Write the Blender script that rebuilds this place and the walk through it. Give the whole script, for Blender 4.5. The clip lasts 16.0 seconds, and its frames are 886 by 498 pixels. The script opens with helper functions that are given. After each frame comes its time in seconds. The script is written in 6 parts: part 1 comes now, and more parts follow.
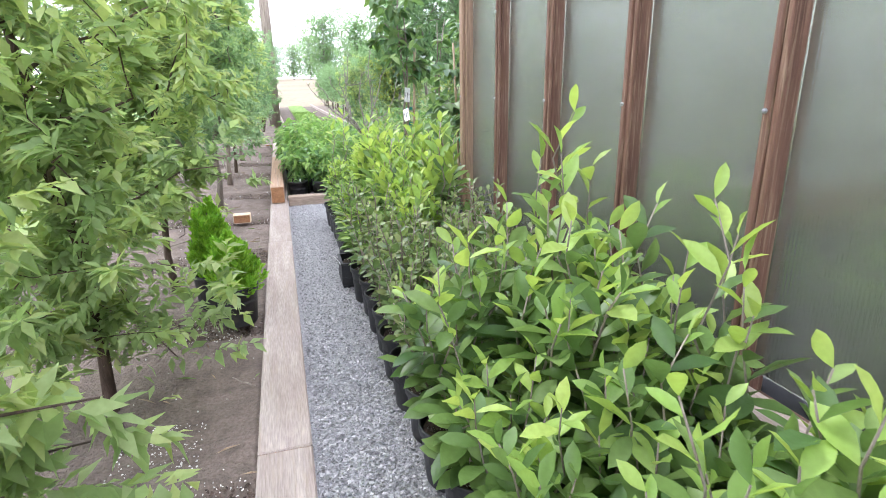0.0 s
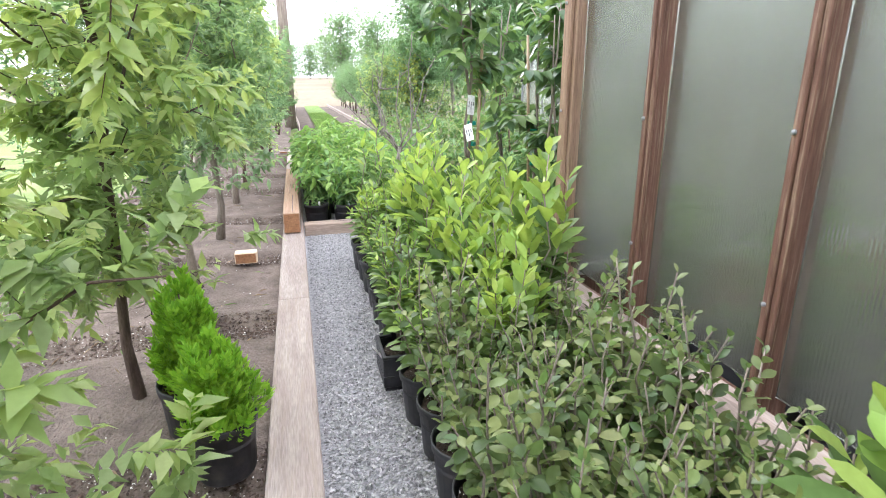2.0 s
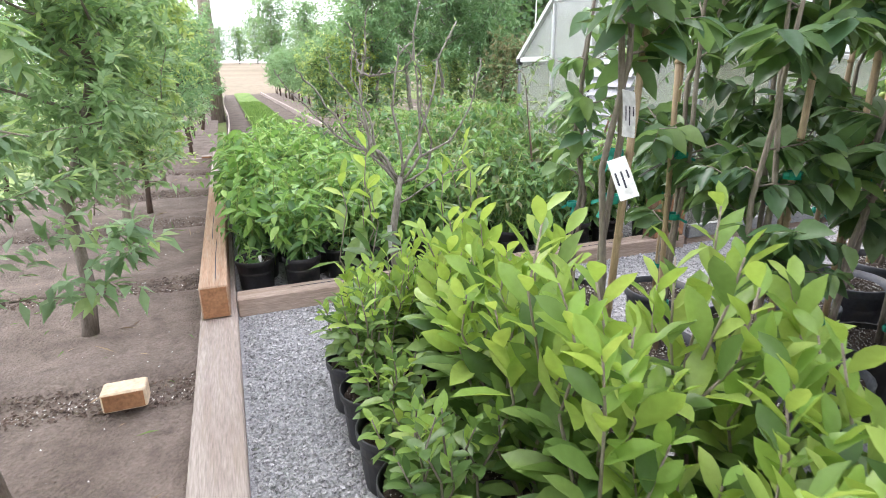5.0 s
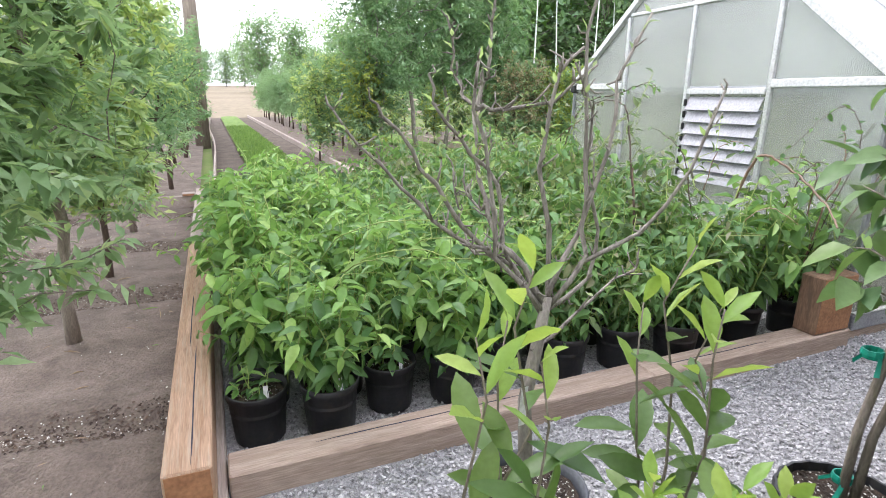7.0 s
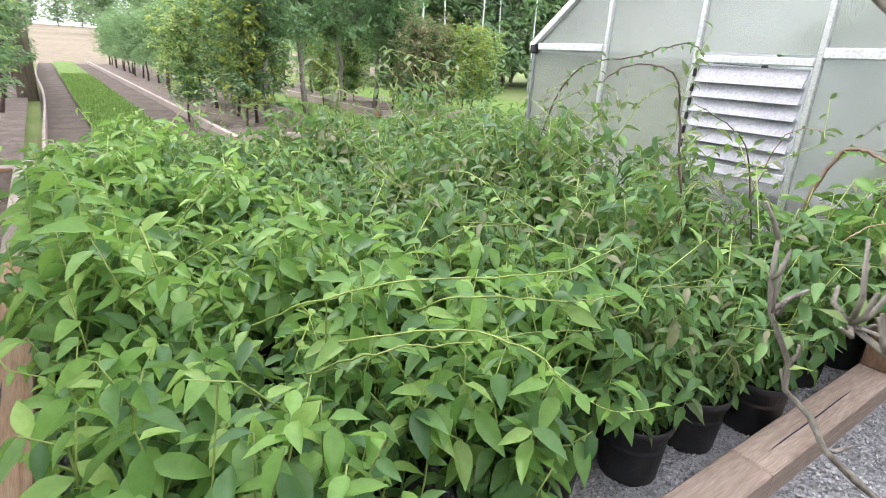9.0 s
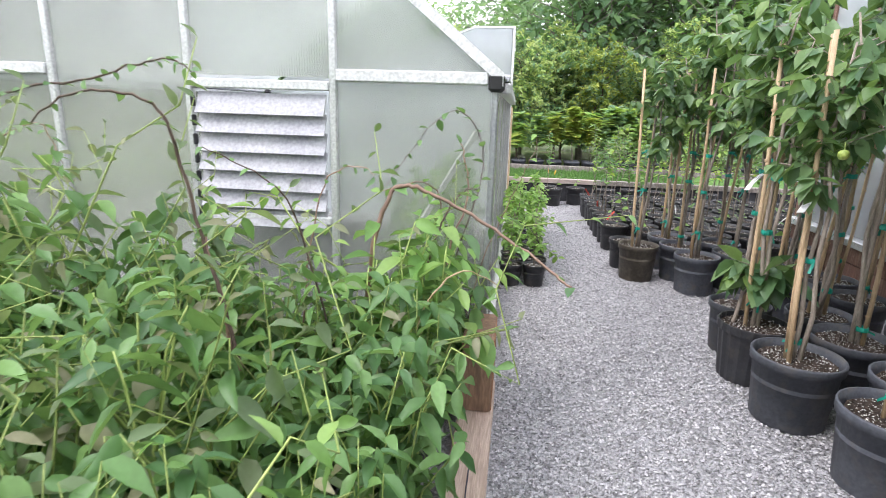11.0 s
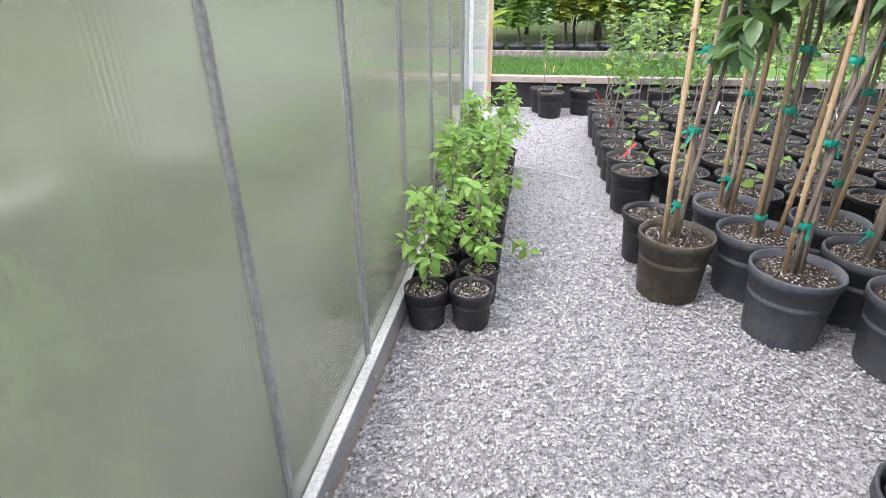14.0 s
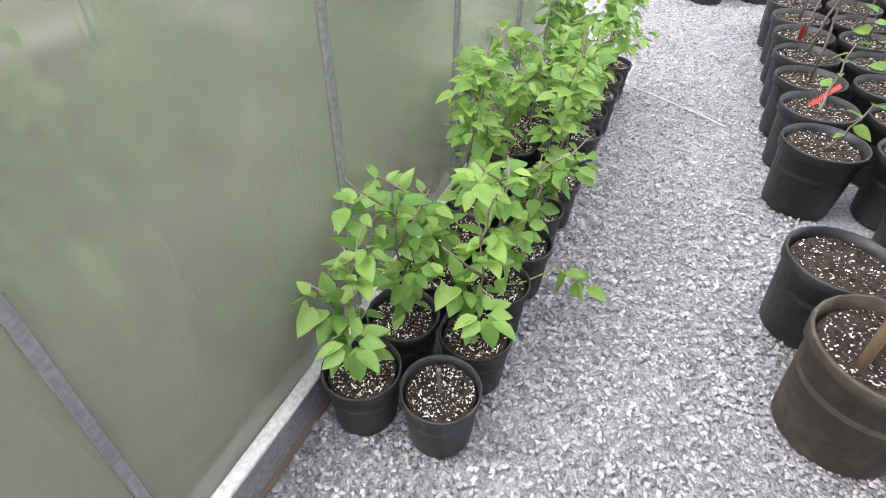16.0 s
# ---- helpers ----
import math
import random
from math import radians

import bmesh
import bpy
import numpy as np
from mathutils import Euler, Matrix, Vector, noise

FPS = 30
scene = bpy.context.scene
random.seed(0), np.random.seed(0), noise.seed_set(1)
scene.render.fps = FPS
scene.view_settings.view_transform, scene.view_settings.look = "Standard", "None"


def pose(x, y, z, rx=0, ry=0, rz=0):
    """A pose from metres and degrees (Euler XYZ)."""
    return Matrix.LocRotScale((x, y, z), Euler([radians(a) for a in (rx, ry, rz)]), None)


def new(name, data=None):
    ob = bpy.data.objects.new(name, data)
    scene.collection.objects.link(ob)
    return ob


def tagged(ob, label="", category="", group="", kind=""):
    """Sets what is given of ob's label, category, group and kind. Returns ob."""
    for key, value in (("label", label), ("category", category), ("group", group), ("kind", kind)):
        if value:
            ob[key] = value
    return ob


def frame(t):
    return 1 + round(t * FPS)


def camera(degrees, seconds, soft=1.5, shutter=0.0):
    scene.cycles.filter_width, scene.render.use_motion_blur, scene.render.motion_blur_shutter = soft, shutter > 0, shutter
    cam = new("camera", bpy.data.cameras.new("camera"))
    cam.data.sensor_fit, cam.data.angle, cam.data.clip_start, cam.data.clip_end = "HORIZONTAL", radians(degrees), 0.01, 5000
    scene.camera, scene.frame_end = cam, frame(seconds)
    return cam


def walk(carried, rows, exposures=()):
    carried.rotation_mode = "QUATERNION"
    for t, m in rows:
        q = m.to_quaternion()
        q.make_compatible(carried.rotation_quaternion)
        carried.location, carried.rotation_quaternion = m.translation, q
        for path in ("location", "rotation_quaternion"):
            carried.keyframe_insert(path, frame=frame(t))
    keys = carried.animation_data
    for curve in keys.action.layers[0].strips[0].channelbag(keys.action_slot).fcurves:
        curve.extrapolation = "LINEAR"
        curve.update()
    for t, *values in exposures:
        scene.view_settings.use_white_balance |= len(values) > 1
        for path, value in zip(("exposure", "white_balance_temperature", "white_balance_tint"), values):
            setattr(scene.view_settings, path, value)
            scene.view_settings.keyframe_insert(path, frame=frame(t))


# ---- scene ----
cam = camera(78.53, 16.0, soft=0.65, shutter=0.12)
# seconds, place of the eye, yaw, pitch and roll
ROWS = [
    (0.0, 0.172, 3.389, 1.275, -16.39, -16.83, 0.92),
    (0.5, 0.145, 3.669, 1.283, -16.24, -16.29, 0.85),
    (1.0, 0.189, 4.015, 1.269, -15.66, -16.65, 0.58),
    (1.5, 0.193, 4.323, 1.281, -14.96, -17.39, 0.08),
    (2.0, 0.177, 4.655, 1.313, -14.85, -16.78, 0.34),
    (2.5, 0.212, 4.973, 1.292, -15.91, -16.57, 0.62),
    (3.0, 0.251, 5.326, 1.303, -16.95, -17.31, 0.57),
    (3.5, 0.250, 5.631, 1.292, -17.84, -18.15, 0.83),
    (4.0, 0.251, 5.958, 1.316, -20.24, -18.64, 0.64),
    (4.2, 0.260, 6.077, 1.310, -20.77, -18.80, 0.71),
    (6.3, 0.228, 7.537, 1.322, -22.24, -16.19, -0.22),
    (6.5, 0.227, 7.666, 1.330, -22.47, -15.89, -0.40),
    (7.0, 0.239, 7.952, 1.320, -22.66, -15.75, -0.41),
    (7.5, 0.217, 8.282, 1.335, -23.07, -15.73, -0.86),
    (8.0, 0.263, 8.605, 1.301, -23.91, -15.74, -1.10),
    (8.5, 0.293, 8.880, 1.287, -26.15, -16.77, -2.23),
    (9.0, 0.297, 9.142, 1.272, -35.11, -19.26, -3.36),
    (9.5, 0.354, 9.463, 1.297, -47.24, -18.21, -3.96),
    (10.0, 0.611, 9.577, 1.271, -62.72, -14.47, -3.78),
    (10.2, 0.701, 9.593, 1.271, -67.29, -13.90, -2.65),
    (10.9, 1.060, 9.605, 1.282, -80.5, -14.3, -1.8),
    (11.6, 1.560, 9.500, 1.292, -91.5, -15.3, -1.1),
    (12.3, 2.057, 9.406, 1.291, -95.89, -16.71, -0.92),
    (12.5, 2.217, 9.375, 1.306, -95.49, -17.65, -1.16),
    (13.0, 2.561, 9.308, 1.295, -92.92, -19.27, -1.17),
    (13.5, 2.958, 9.217, 1.274, -82.43, -22.34, -0.41),
    (14.0, 3.313, 9.217, 1.252, -80.80, -26.31, 0.46),
    (14.5, 3.670, 9.195, 1.225, -80.86, -30.12, -0.42),
    (15.0, 4.008, 9.112, 1.211, -73.76, -31.67, -1.42),
    (15.5, 4.279, 9.106, 1.174, -68.85, -36.17, -1.80),
    (16.0, 4.530, 9.148, 1.133, -66.58, -40.55, -0.74),
]
walk(cam, [(t, pose(x, y, z, 90 + pitch, roll, yaw)) for t, x, y, z, yaw, pitch, roll in ROWS],
     [(0.0, 1.70, 6100, 16), (3.5, 1.68, 6400, 16), (6.5, 1.26, 6350, 16), (9.0, 1.30, 6450, 16), (10.0, 1.28, 6350, 16), (12.5, 1.30, 6500, 16), (14.0, 1.55, 6450, 16), (15.5, 1.52, 6500, 16), (16.0, 1.50, 6500, 16)])

# ---- light ----
world = bpy.data.worlds.new("overcast_sky")
scene.world = world
world.use_nodes = True
wn, wl = world.node_tree.nodes, world.node_tree.links
wn.clear()
sky = wn.new("ShaderNodeTexSky")
sky.sky_type, sky.sun_disc = "NISHITA", False
sky.sun_elevation, sky.sun_rotation = radians(52), radians(150)
sky.air_density, sky.dust_density = 1.0, 3.0
cover = wn.new("ShaderNodeMix")
cover.data_type = "RGBA"
cover.inputs["Factor"].default_value = 0.86
clouds = wn.new("ShaderNodeTexNoise")
clouds.inputs["Scale"].default_value, clouds.inputs["Detail"].default_value = 2.2, 5
ramp = wn.new("ShaderNodeValToRGB")
ramp.color_ramp.elements[0].position, ramp.color_ramp.elements[0].color = 0.3, (8.6, 9.1, 9.9, 1)
ramp.color_ramp.elements[1].position, ramp.color_ramp.elements[1].color = 0.7, (12.2, 12.4, 12.6, 1)
wl.new(clouds.outputs["Fac"], ramp.inputs["Fac"])
wl.new(sky.outputs["Color"], cover.inputs["A"])
wl.new(ramp.outputs["Color"], cover.inputs["B"])
back = wn.new("ShaderNodeBackground")
back.inputs["Strength"].default_value = 0.13
wl.new(cover.outputs["Result"], back.inputs["Color"])
wout = wn.new("ShaderNodeOutputWorld")
wl.new(back.outputs["Background"], wout.inputs["Surface"])

sun = new("sun", bpy.data.lights.new("sun", "SUN"))
sun.data.energy, sun.data.angle, sun.data.color = 1.1, radians(25), (1.0, 0.97, 0.92)
sun.matrix_world = Matrix.Rotation(radians(-150), 4, "Z") @ Matrix.Rotation(radians(38), 4, "X")

RNG = np.random.default_rng(7)
rnd = random.Random(11)


# ---- materials ----
def graph(name):
    m = bpy.data.materials.new(name)
    m.use_nodes = True
    n, l = m.node_tree.nodes, m.node_tree.links
    bsdf = n["Principled BSDF"]
    return m, n, l, bsdf, n["Material Output"]


def noise_node(n, l, scale, detail=4, vec=None):
    t = n.new("ShaderNodeTexNoise")
    t.inputs["Scale"].default_value, t.inputs["Detail"].default_value = scale, detail
    if vec is not None:
        l.new(vec, t.inputs["Vector"])
    return t


def mix_node(n, l, fac, a, b, mode="MIX"):
    x = n.new("ShaderNodeMix")
    x.data_type, x.blend_type = "RGBA", mode
    for slot, v in (("Factor", fac), ("A", a), ("B", b)):
        if isinstance(v, (tuple, float, int)):
            x.inputs[slot].default_value = v if not isinstance(v, tuple) else (*v, 1)
        else:
            l.new(v, x.inputs[slot])
    return x.outputs["Result"]


def ramp_node(n, l, fac, stops):
    r = n.new("ShaderNodeValToRGB")
    r.color_ramp.elements[0].position, r.color_ramp.elements[0].color = stops[0][0], (*stops[0][1], 1)
    r.color_ramp.elements[1].position, r.color_ramp.elements[1].color = stops[-1][0], (*stops[-1][1], 1)
    for p, c in stops[1:-1]:
        r.color_ramp.elements.new(p).color = (*c, 1)
    l.new(fac, r.inputs["Fac"])
    return r.outputs["Color"]


def surface(name, a, b, scale=6.0, fine=60.0, rough=0.8, bump=0.3, metal=0.0, spread=0.0, island=False, stretch=None, dirt=None, spec=0.5, dist=0.01):
    """Two tones mixed by a broad noise, a fine grain with relief, and optionally a spread of tone from piece to piece."""
    m, n, l, bsdf, out = graph(name)
    co = n.new("ShaderNodeTexCoord")
    vec = co.outputs["Object"]
    if stretch:
        mp = n.new("ShaderNodeMapping")
        mp.inputs["Scale"].default_value = stretch
        l.new(vec, mp.inputs["Vector"])
        vec = mp.outputs["Vector"]
    big = noise_node(n, l, scale, 5, vec)
    col = ramp_node(n, l, big.outputs["Fac"], [(0.32, a), (0.68, b)])
    small = noise_node(n, l, fine, 6, vec)
    grain = ramp_node(n, l, small.outputs["Fac"], [(0.3, (0.72,) * 3), (0.7, (1.12,) * 3)])
    col = mix_node(n, l, 1.0, col, grain, "MULTIPLY")
    if dirt:
        d = noise_node(n, l, scale * 2.7, 6, vec)
        f = ramp_node(n, l, d.outputs["Fac"], [(0.52, (0, 0, 0)), (0.7, (0.8,) * 3)])
        col = mix_node(n, l, f, col, dirt)
    if spread:
        if island:
            g = n.new("ShaderNodeNewGeometry").outputs["Random Per Island"]
        else:
            g = n.new("ShaderNodeObjectInfo").outputs["Random"]
        v = ramp_node(n, l, g, [(0.0, (1 - spread,) * 3), (1.0, (1 + spread,) * 3)])
        col = mix_node(n, l, 1.0, col, v, "MULTIPLY")
    l.new(col, bsdf.inputs["Base Color"])
    bsdf.inputs["Roughness"].default_value = rough
    bsdf.inputs["Metallic"].default_value = metal
    bsdf.inputs["Specular IOR Level"].default_value = spec
    if bump:
        bp = n.new("ShaderNodeBump")
        bp.inputs["Strength"].default_value, bp.inputs["Distance"].default_value = bump, dist
        l.new(small.outputs["Fac"], bp.inputs["Height"])
        l.new(bp.outputs["Normal"], bsdf.inputs["Normal"])
    return m


def leaf_material(name, dark, mid, light, rough=0.42, through_light=0.35, glow=(0.28, 0.45, 0.10)):
    """A leaf: tone changes from leaf to leaf and from plant to plant, light comes through the blade."""
    dark, mid, light = [(r, g, b * 1.6 + 0.025) for r, g, b in (dark, mid, light)]
    m, n, l, bsdf, out = graph(name)
    g = n.new("ShaderNodeNewGeometry").outputs["Random Per Island"]
    col = ramp_node(n, l, g, [(0.0, dark), (0.5, mid), (1.0, light)])
    o = n.new("ShaderNodeObjectInfo").outputs["Random"]
    v = ramp_node(n, l, o, [(0.0, (0.82, 0.85, 0.8)), (1.0, (1.15, 1.12, 1.0))])
    col = mix_node(n, l, 1.0, col, v, "MULTIPLY")
    co = n.new("ShaderNodeTexCoord")
    t = noise_node(n, l, 55.0, 3, co.outputs["Object"])
    blot = ramp_node(n, l, t.outputs["Fac"], [(0.3, (0.85, 0.85, 0.8)), (0.7, (1.08, 1.08, 1.05))])
    col = mix_node(n, l, 1.0, col, blot, "MULTIPLY")
    l.new(col, bsdf.inputs["Base Color"])
    bsdf.inputs["Roughness"].default_value = rough
    bsdf.inputs["Specular IOR Level"].default_value = 0.4
    bp = n.new("ShaderNodeBump")
    bp.inputs["Strength"].default_value, bp.inputs["Distance"].default_value = 0.25, 0.004
    l.new(t.outputs["Fac"], bp.inputs["Height"])
    l.new(bp.outputs["Normal"], bsdf.inputs["Normal"])
    tr = n.new("ShaderNodeBsdfTranslucent")
    l.new(mix_node(n, l, 0.55, col, glow), tr.inputs["Color"])
    ms = n.new("ShaderNodeMixShader")
    ms.inputs["Fac"].default_value = through_light
    l.new(bsdf.outputs["BSDF"], ms.inputs[1])
    l.new(tr.outputs["BSDF"], ms.inputs[2])
    l.new(ms.outputs["Shader"], out.inputs["Surface"])
    return m


def polycarbonate(name, tint, rough=0.2, ribs=95.0, axis="X", clear=0.5, passing=0.2, sheen=0.8):
    """Twin-wall sheet: milky, the inside shows blurred, fine upright ribs, a soft sheen, dull patches of dust."""
    m, n, l, bsdf, out = graph(name)
    co = n.new("ShaderNodeTexCoord")
    big = noise_node(n, l, 1.6, 5, co.outputs["Object"])
    col = ramp_node(n, l, big.outputs["Fac"], [(0.3, tuple(q * 0.82 for q in tint)), (0.7, tint)])
    l.new(col, bsdf.inputs["Base Color"])
    dust = noise_node(n, l, 5.0, 6, co.outputs["Object"])
    r = ramp_node(n, l, dust.outputs["Fac"], [(0.35, (rough * 0.8,) * 3), (0.7, (rough * 1.5,) * 3)])
    l.new(r, bsdf.inputs["Roughness"])
    bsdf.inputs["IOR"].default_value = 1.4
    bsdf.inputs["Transmission Weight"].default_value = clear
    bsdf.inputs["Specular IOR Level"].default_value = sheen
    wave = n.new("ShaderNodeTexWave")
    wave.bands_direction, wave.inputs["Scale"].default_value = axis, ribs
    l.new(co.outputs["Object"], wave.inputs["Vector"])
    bp = n.new("ShaderNodeBump")
    bp.inputs["Strength"].default_value, bp.inputs["Distance"].default_value = 0.15 if axis == "Y" else 0.05, 0.002
    l.new(wave.outputs["Fac"], bp.inputs["Height"])
    l.new(bp.outputs["Normal"], bsdf.inputs["Normal"])
    tr = n.new("ShaderNodeBsdfTranslucent")
    l.new(col, tr.inputs["Color"])
    ms = n.new("ShaderNodeMixShader")
    ms.inputs["Fac"].default_value = passing
    l.new(bsdf.outputs["BSDF"], ms.inputs[1])
    l.new(tr.outputs["BSDF"], ms.inputs[2])
    l.new(ms.outputs["Shader"], out.inputs["Surface"])
    return m


M_STONE = surface("crushed_limestone", (0.31, 0.305, 0.32), (0.46, 0.45, 0.465), 30, 160, 0.9, 0.3, spread=0.55, island=True, spec=0.2)
M_GRAVEL = surface("gravel_bed", (0.33, 0.33, 0.35), (0.55, 0.545, 0.56), 70, 110, 0.95, 1.0, dist=0.02)
M_SOIL = surface("sandy_soil", (0.165, 0.127, 0.108), (0.265, 0.21, 0.18), 4.0, 70, 0.95, 0.9, dirt=(0.125, 0.095, 0.08), dist=0.03)
M_MULCH = surface("dark_mulch", (0.075, 0.05, 0.04), (0.15, 0.105, 0.08), 14, 90, 0.95, 0.9, spread=0.5, island=True)
M_POTMIX = surface("potting_mix", (0.025, 0.016, 0.012), (0.075, 0.05, 0.036), 45, 130, 0.95, 1.0, dist=0.02)
M_PERLITE = surface("perlite", (0.7, 0.68, 0.64), (0.85, 0.83, 0.8), 20, 90, 0.9, 0.2, spread=0.2, island=True)
M_BEAM_OLD = surface("weathered_timber", (0.34, 0.27, 0.24), (0.47, 0.40, 0.365), 3.0, 26, 0.85, 0.5, stretch=(7, 0.6, 7), dirt=(0.36, 0.29, 0.24), spread=0.1)
M_BEAM_NEW = surface("cedar_timber", (0.36, 0.21, 0.13), (0.50, 0.33, 0.23), 3.0, 24, 0.75, 0.4, stretch=(14, 0.6, 14), dirt=(0.42, 0.33, 0.25), spread=0.08)
M_BEAM_CROSS = surface("cedar_timber_crosswise", (0.36, 0.265, 0.215), (0.48, 0.375, 0.315), 3.0, 24, 0.8, 0.4, stretch=(0.6, 7, 7), dirt=(0.33, 0.245, 0.195), spread=0.08)
M_ENDGRAIN = surface("timber_end_grain", (0.30, 0.14, 0.07), (0.40, 0.20, 0.10), 12, 70, 0.85, 0.4)
M_BLOCK = surface("brown_timber_block", (0.20, 0.115, 0.075), (0.31, 0.19, 0.125), 3.0, 24, 0.8, 0.4, stretch=(5, 5, 1.0), dirt=(0.15, 0.10, 0.07))
M_POST = surface("stained_post", (0.11, 0.05, 0.034), (0.20, 0.10, 0.07), 3.0, 30, 0.7, 0.4, stretch=(16, 16, 0.7), dirt=(0.33, 0.23, 0.16))
M_POST_OLD = surface("bare_fir_post", (0.28, 0.17, 0.11), (0.42, 0.28, 0.20), 3.0, 30, 0.75, 0.4, stretch=(16, 16, 0.7), dirt=(0.20, 0.12, 0.08))
M_POLY_WOOD = polycarbonate("aged_polycarbonate", (0.57, 0.585, 0.52), 0.13, 28, "Y", 0.90, 0.06, 1.0)
M_POLY_ALU = polycarbonate("polycarbonate_gable", (0.74, 0.77, 0.79), 0.10, 28, "Y", 0.74, 0.2, 1.0)
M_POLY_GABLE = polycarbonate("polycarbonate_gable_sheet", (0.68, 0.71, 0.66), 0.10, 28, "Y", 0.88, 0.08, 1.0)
# Same sheet as the gable; the side's dimmer light is put into the tint.
M_POLY_SIDE_DIM = polycarbonate("polycarbonate_side_dimmed", (0.49, 0.515, 0.43), 0.10, 28, "X", 0.80, 0.12, 1.0)
M_ALU = surface("aluminium", (0.60, 0.61, 0.62), (0.72, 0.72, 0.73), 6, 90, 0.42, 0.1, metal=0.55)
M_ALU_DARK = surface("dull_aluminium", (0.30, 0.31, 0.33), (0.40, 0.41, 0.43), 6, 90, 0.45, 0.1, metal=0.6)
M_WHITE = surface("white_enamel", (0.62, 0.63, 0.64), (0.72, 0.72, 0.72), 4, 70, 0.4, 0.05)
# White slats greyed below the frame: shade between them is in the colour.
M_LOUVRE_SHADED = surface("shaded_white_louvre", (0.36, 0.36, 0.40), (0.44, 0.44, 0.47), 4, 70, 0.55, 0.05)
M_BLACK = surface("black_plastic", (0.010, 0.010, 0.012), (0.022, 0.022, 0.025), 8, 70, 0.5, 0.1, spread=0.3)
M_POT = surface("nursery_pot_plastic", (0.014, 0.014, 0.017), (0.036, 0.037, 0.043), 7, 60, 0.5, 0.1, spread=0.3, dirt=(0.05, 0.045, 0.04))
M_POT_GREY = surface("faded_pot_plastic", (0.055, 0.060, 0.075), (0.10, 0.107, 0.125), 5, 60, 0.6, 0.15, spread=0.3, dirt=(0.11, 0.10, 0.095))
M_POT_BROWN = surface("muddy_pot_plastic", (0.055, 0.043, 0.032), (0.10, 0.085, 0.065), 5, 50, 0.65, 0.2, dirt=(0.14, 0.12, 0.09))
M_FABRIC = surface("landscape_fabric", (0.018, 0.018, 0.022), (0.035, 0.035, 0.04), 5, 120, 0.85, 0.3)
M_BAMBOO = surface("bamboo", (0.40, 0.27, 0.155), (0.56, 0.42, 0.27), 4, 40, 0.5, 0.2, stretch=(10, 10, 1), spread=0.2)
M_BARK = surface("young_bark", (0.20, 0.165, 0.135), (0.33, 0.28, 0.24), 8, 50, 0.85, 0.5, stretch=(5, 5, 1), spread=0.25)
M_BARK_DARK = surface("dark_bark", (0.065, 0.042, 0.032), (0.13, 0.09, 0.07), 8, 50, 0.9, 0.6, stretch=(5, 5, 1), spread=0.25)
M_BARK_GREY = surface("grey_bark", (0.19, 0.165, 0.145), (0.34, 0.31, 0.28), 6, 45, 0.9, 0.7, stretch=(3, 3, 1), dirt=(0.10, 0.085, 0.075))
M_STEM = surface("green_stem", (0.24, 0.32, 0.08), (0.36, 0.44, 0.14), 9, 60, 0.6, 0.1, spread=0.2)
M_CANE = surface("red_brown_cane", (0.19, 0.115, 0.082), (0.32, 0.20, 0.15), 7, 60, 0.6, 0.2, spread=0.2)
M_TAPE = surface("green_tape", (0.0, 0.22, 0.16), (0.01, 0.33, 0.24), 9, 60, 0.45, 0.1)
M_TAG = surface("white_tag", (0.72, 0.72, 0.72), (0.82, 0.82, 0.82), 6, 60, 0.5, 0.0)
M_INK = surface("ink", (0.03, 0.03, 0.05), (0.05, 0.05, 0.08), 6, 60, 0.8, 0.0)
M_RED = surface("red_tag", (0.62, 0.06, 0.04), (0.75, 0.11, 0.07), 6, 60, 0.5, 0.0)
M_YELLOW = surface("yellow_tag", (0.75, 0.42, 0.03), (0.85, 0.5, 0.05), 6, 60, 0.5, 0.0)
M_FRUIT = surface("unripe_fruit", (0.22, 0.32, 0.06), (0.36, 0.42, 0.10), 30, 90, 0.5, 0.1)
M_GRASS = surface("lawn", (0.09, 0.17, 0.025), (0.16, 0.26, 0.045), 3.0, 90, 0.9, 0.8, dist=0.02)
# Darker copies of grass and blade, with the strip's shade painted into the colour.
M_LAWN_SHADED = surface("shaded_lawn", (0.05, 0.13, 0.02), (0.09, 0.20, 0.03), 3.0, 90, 0.9, 0.8, dist=0.02)
M_BLADE_SHADED = leaf_material("shaded_lawn_blade", (0.05, 0.13, 0.015), (0.09, 0.20, 0.02), (0.14, 0.27, 0.035), 0.5, 0.3)
M_BLADE = leaf_material("grass_blade", (0.10, 0.18, 0.02), (0.17, 0.29, 0.035), (0.26, 0.38, 0.06), 0.5, 0.3)
M_FIELD = surface("dry_field", (0.17, 0.135, 0.085), (0.24, 0.195, 0.13), 0.05, 2.0, 0.95, 0.3)
M_GROUND = surface("rough_grass", (0.12, 0.19, 0.04), (0.21, 0.27, 0.08), 0.35, 30, 0.95, 0.6, dirt=(0.22, 0.19, 0.11))
M_DARKSOIL = surface("damp_soil", (0.07, 0.05, 0.04), (0.13, 0.10, 0.08), 3, 50, 0.95, 0.7)
M_POLE = surface("old_pole", (0.19, 0.15, 0.13), (0.33, 0.27, 0.23), 4, 40, 0.9, 0.5, stretch=(6, 6, 0.6))
M_WOODCHIP = surface("pale_offcut", (0.62, 0.47, 0.33), (0.76, 0.62, 0.46), 5, 40, 0.8, 0.2)

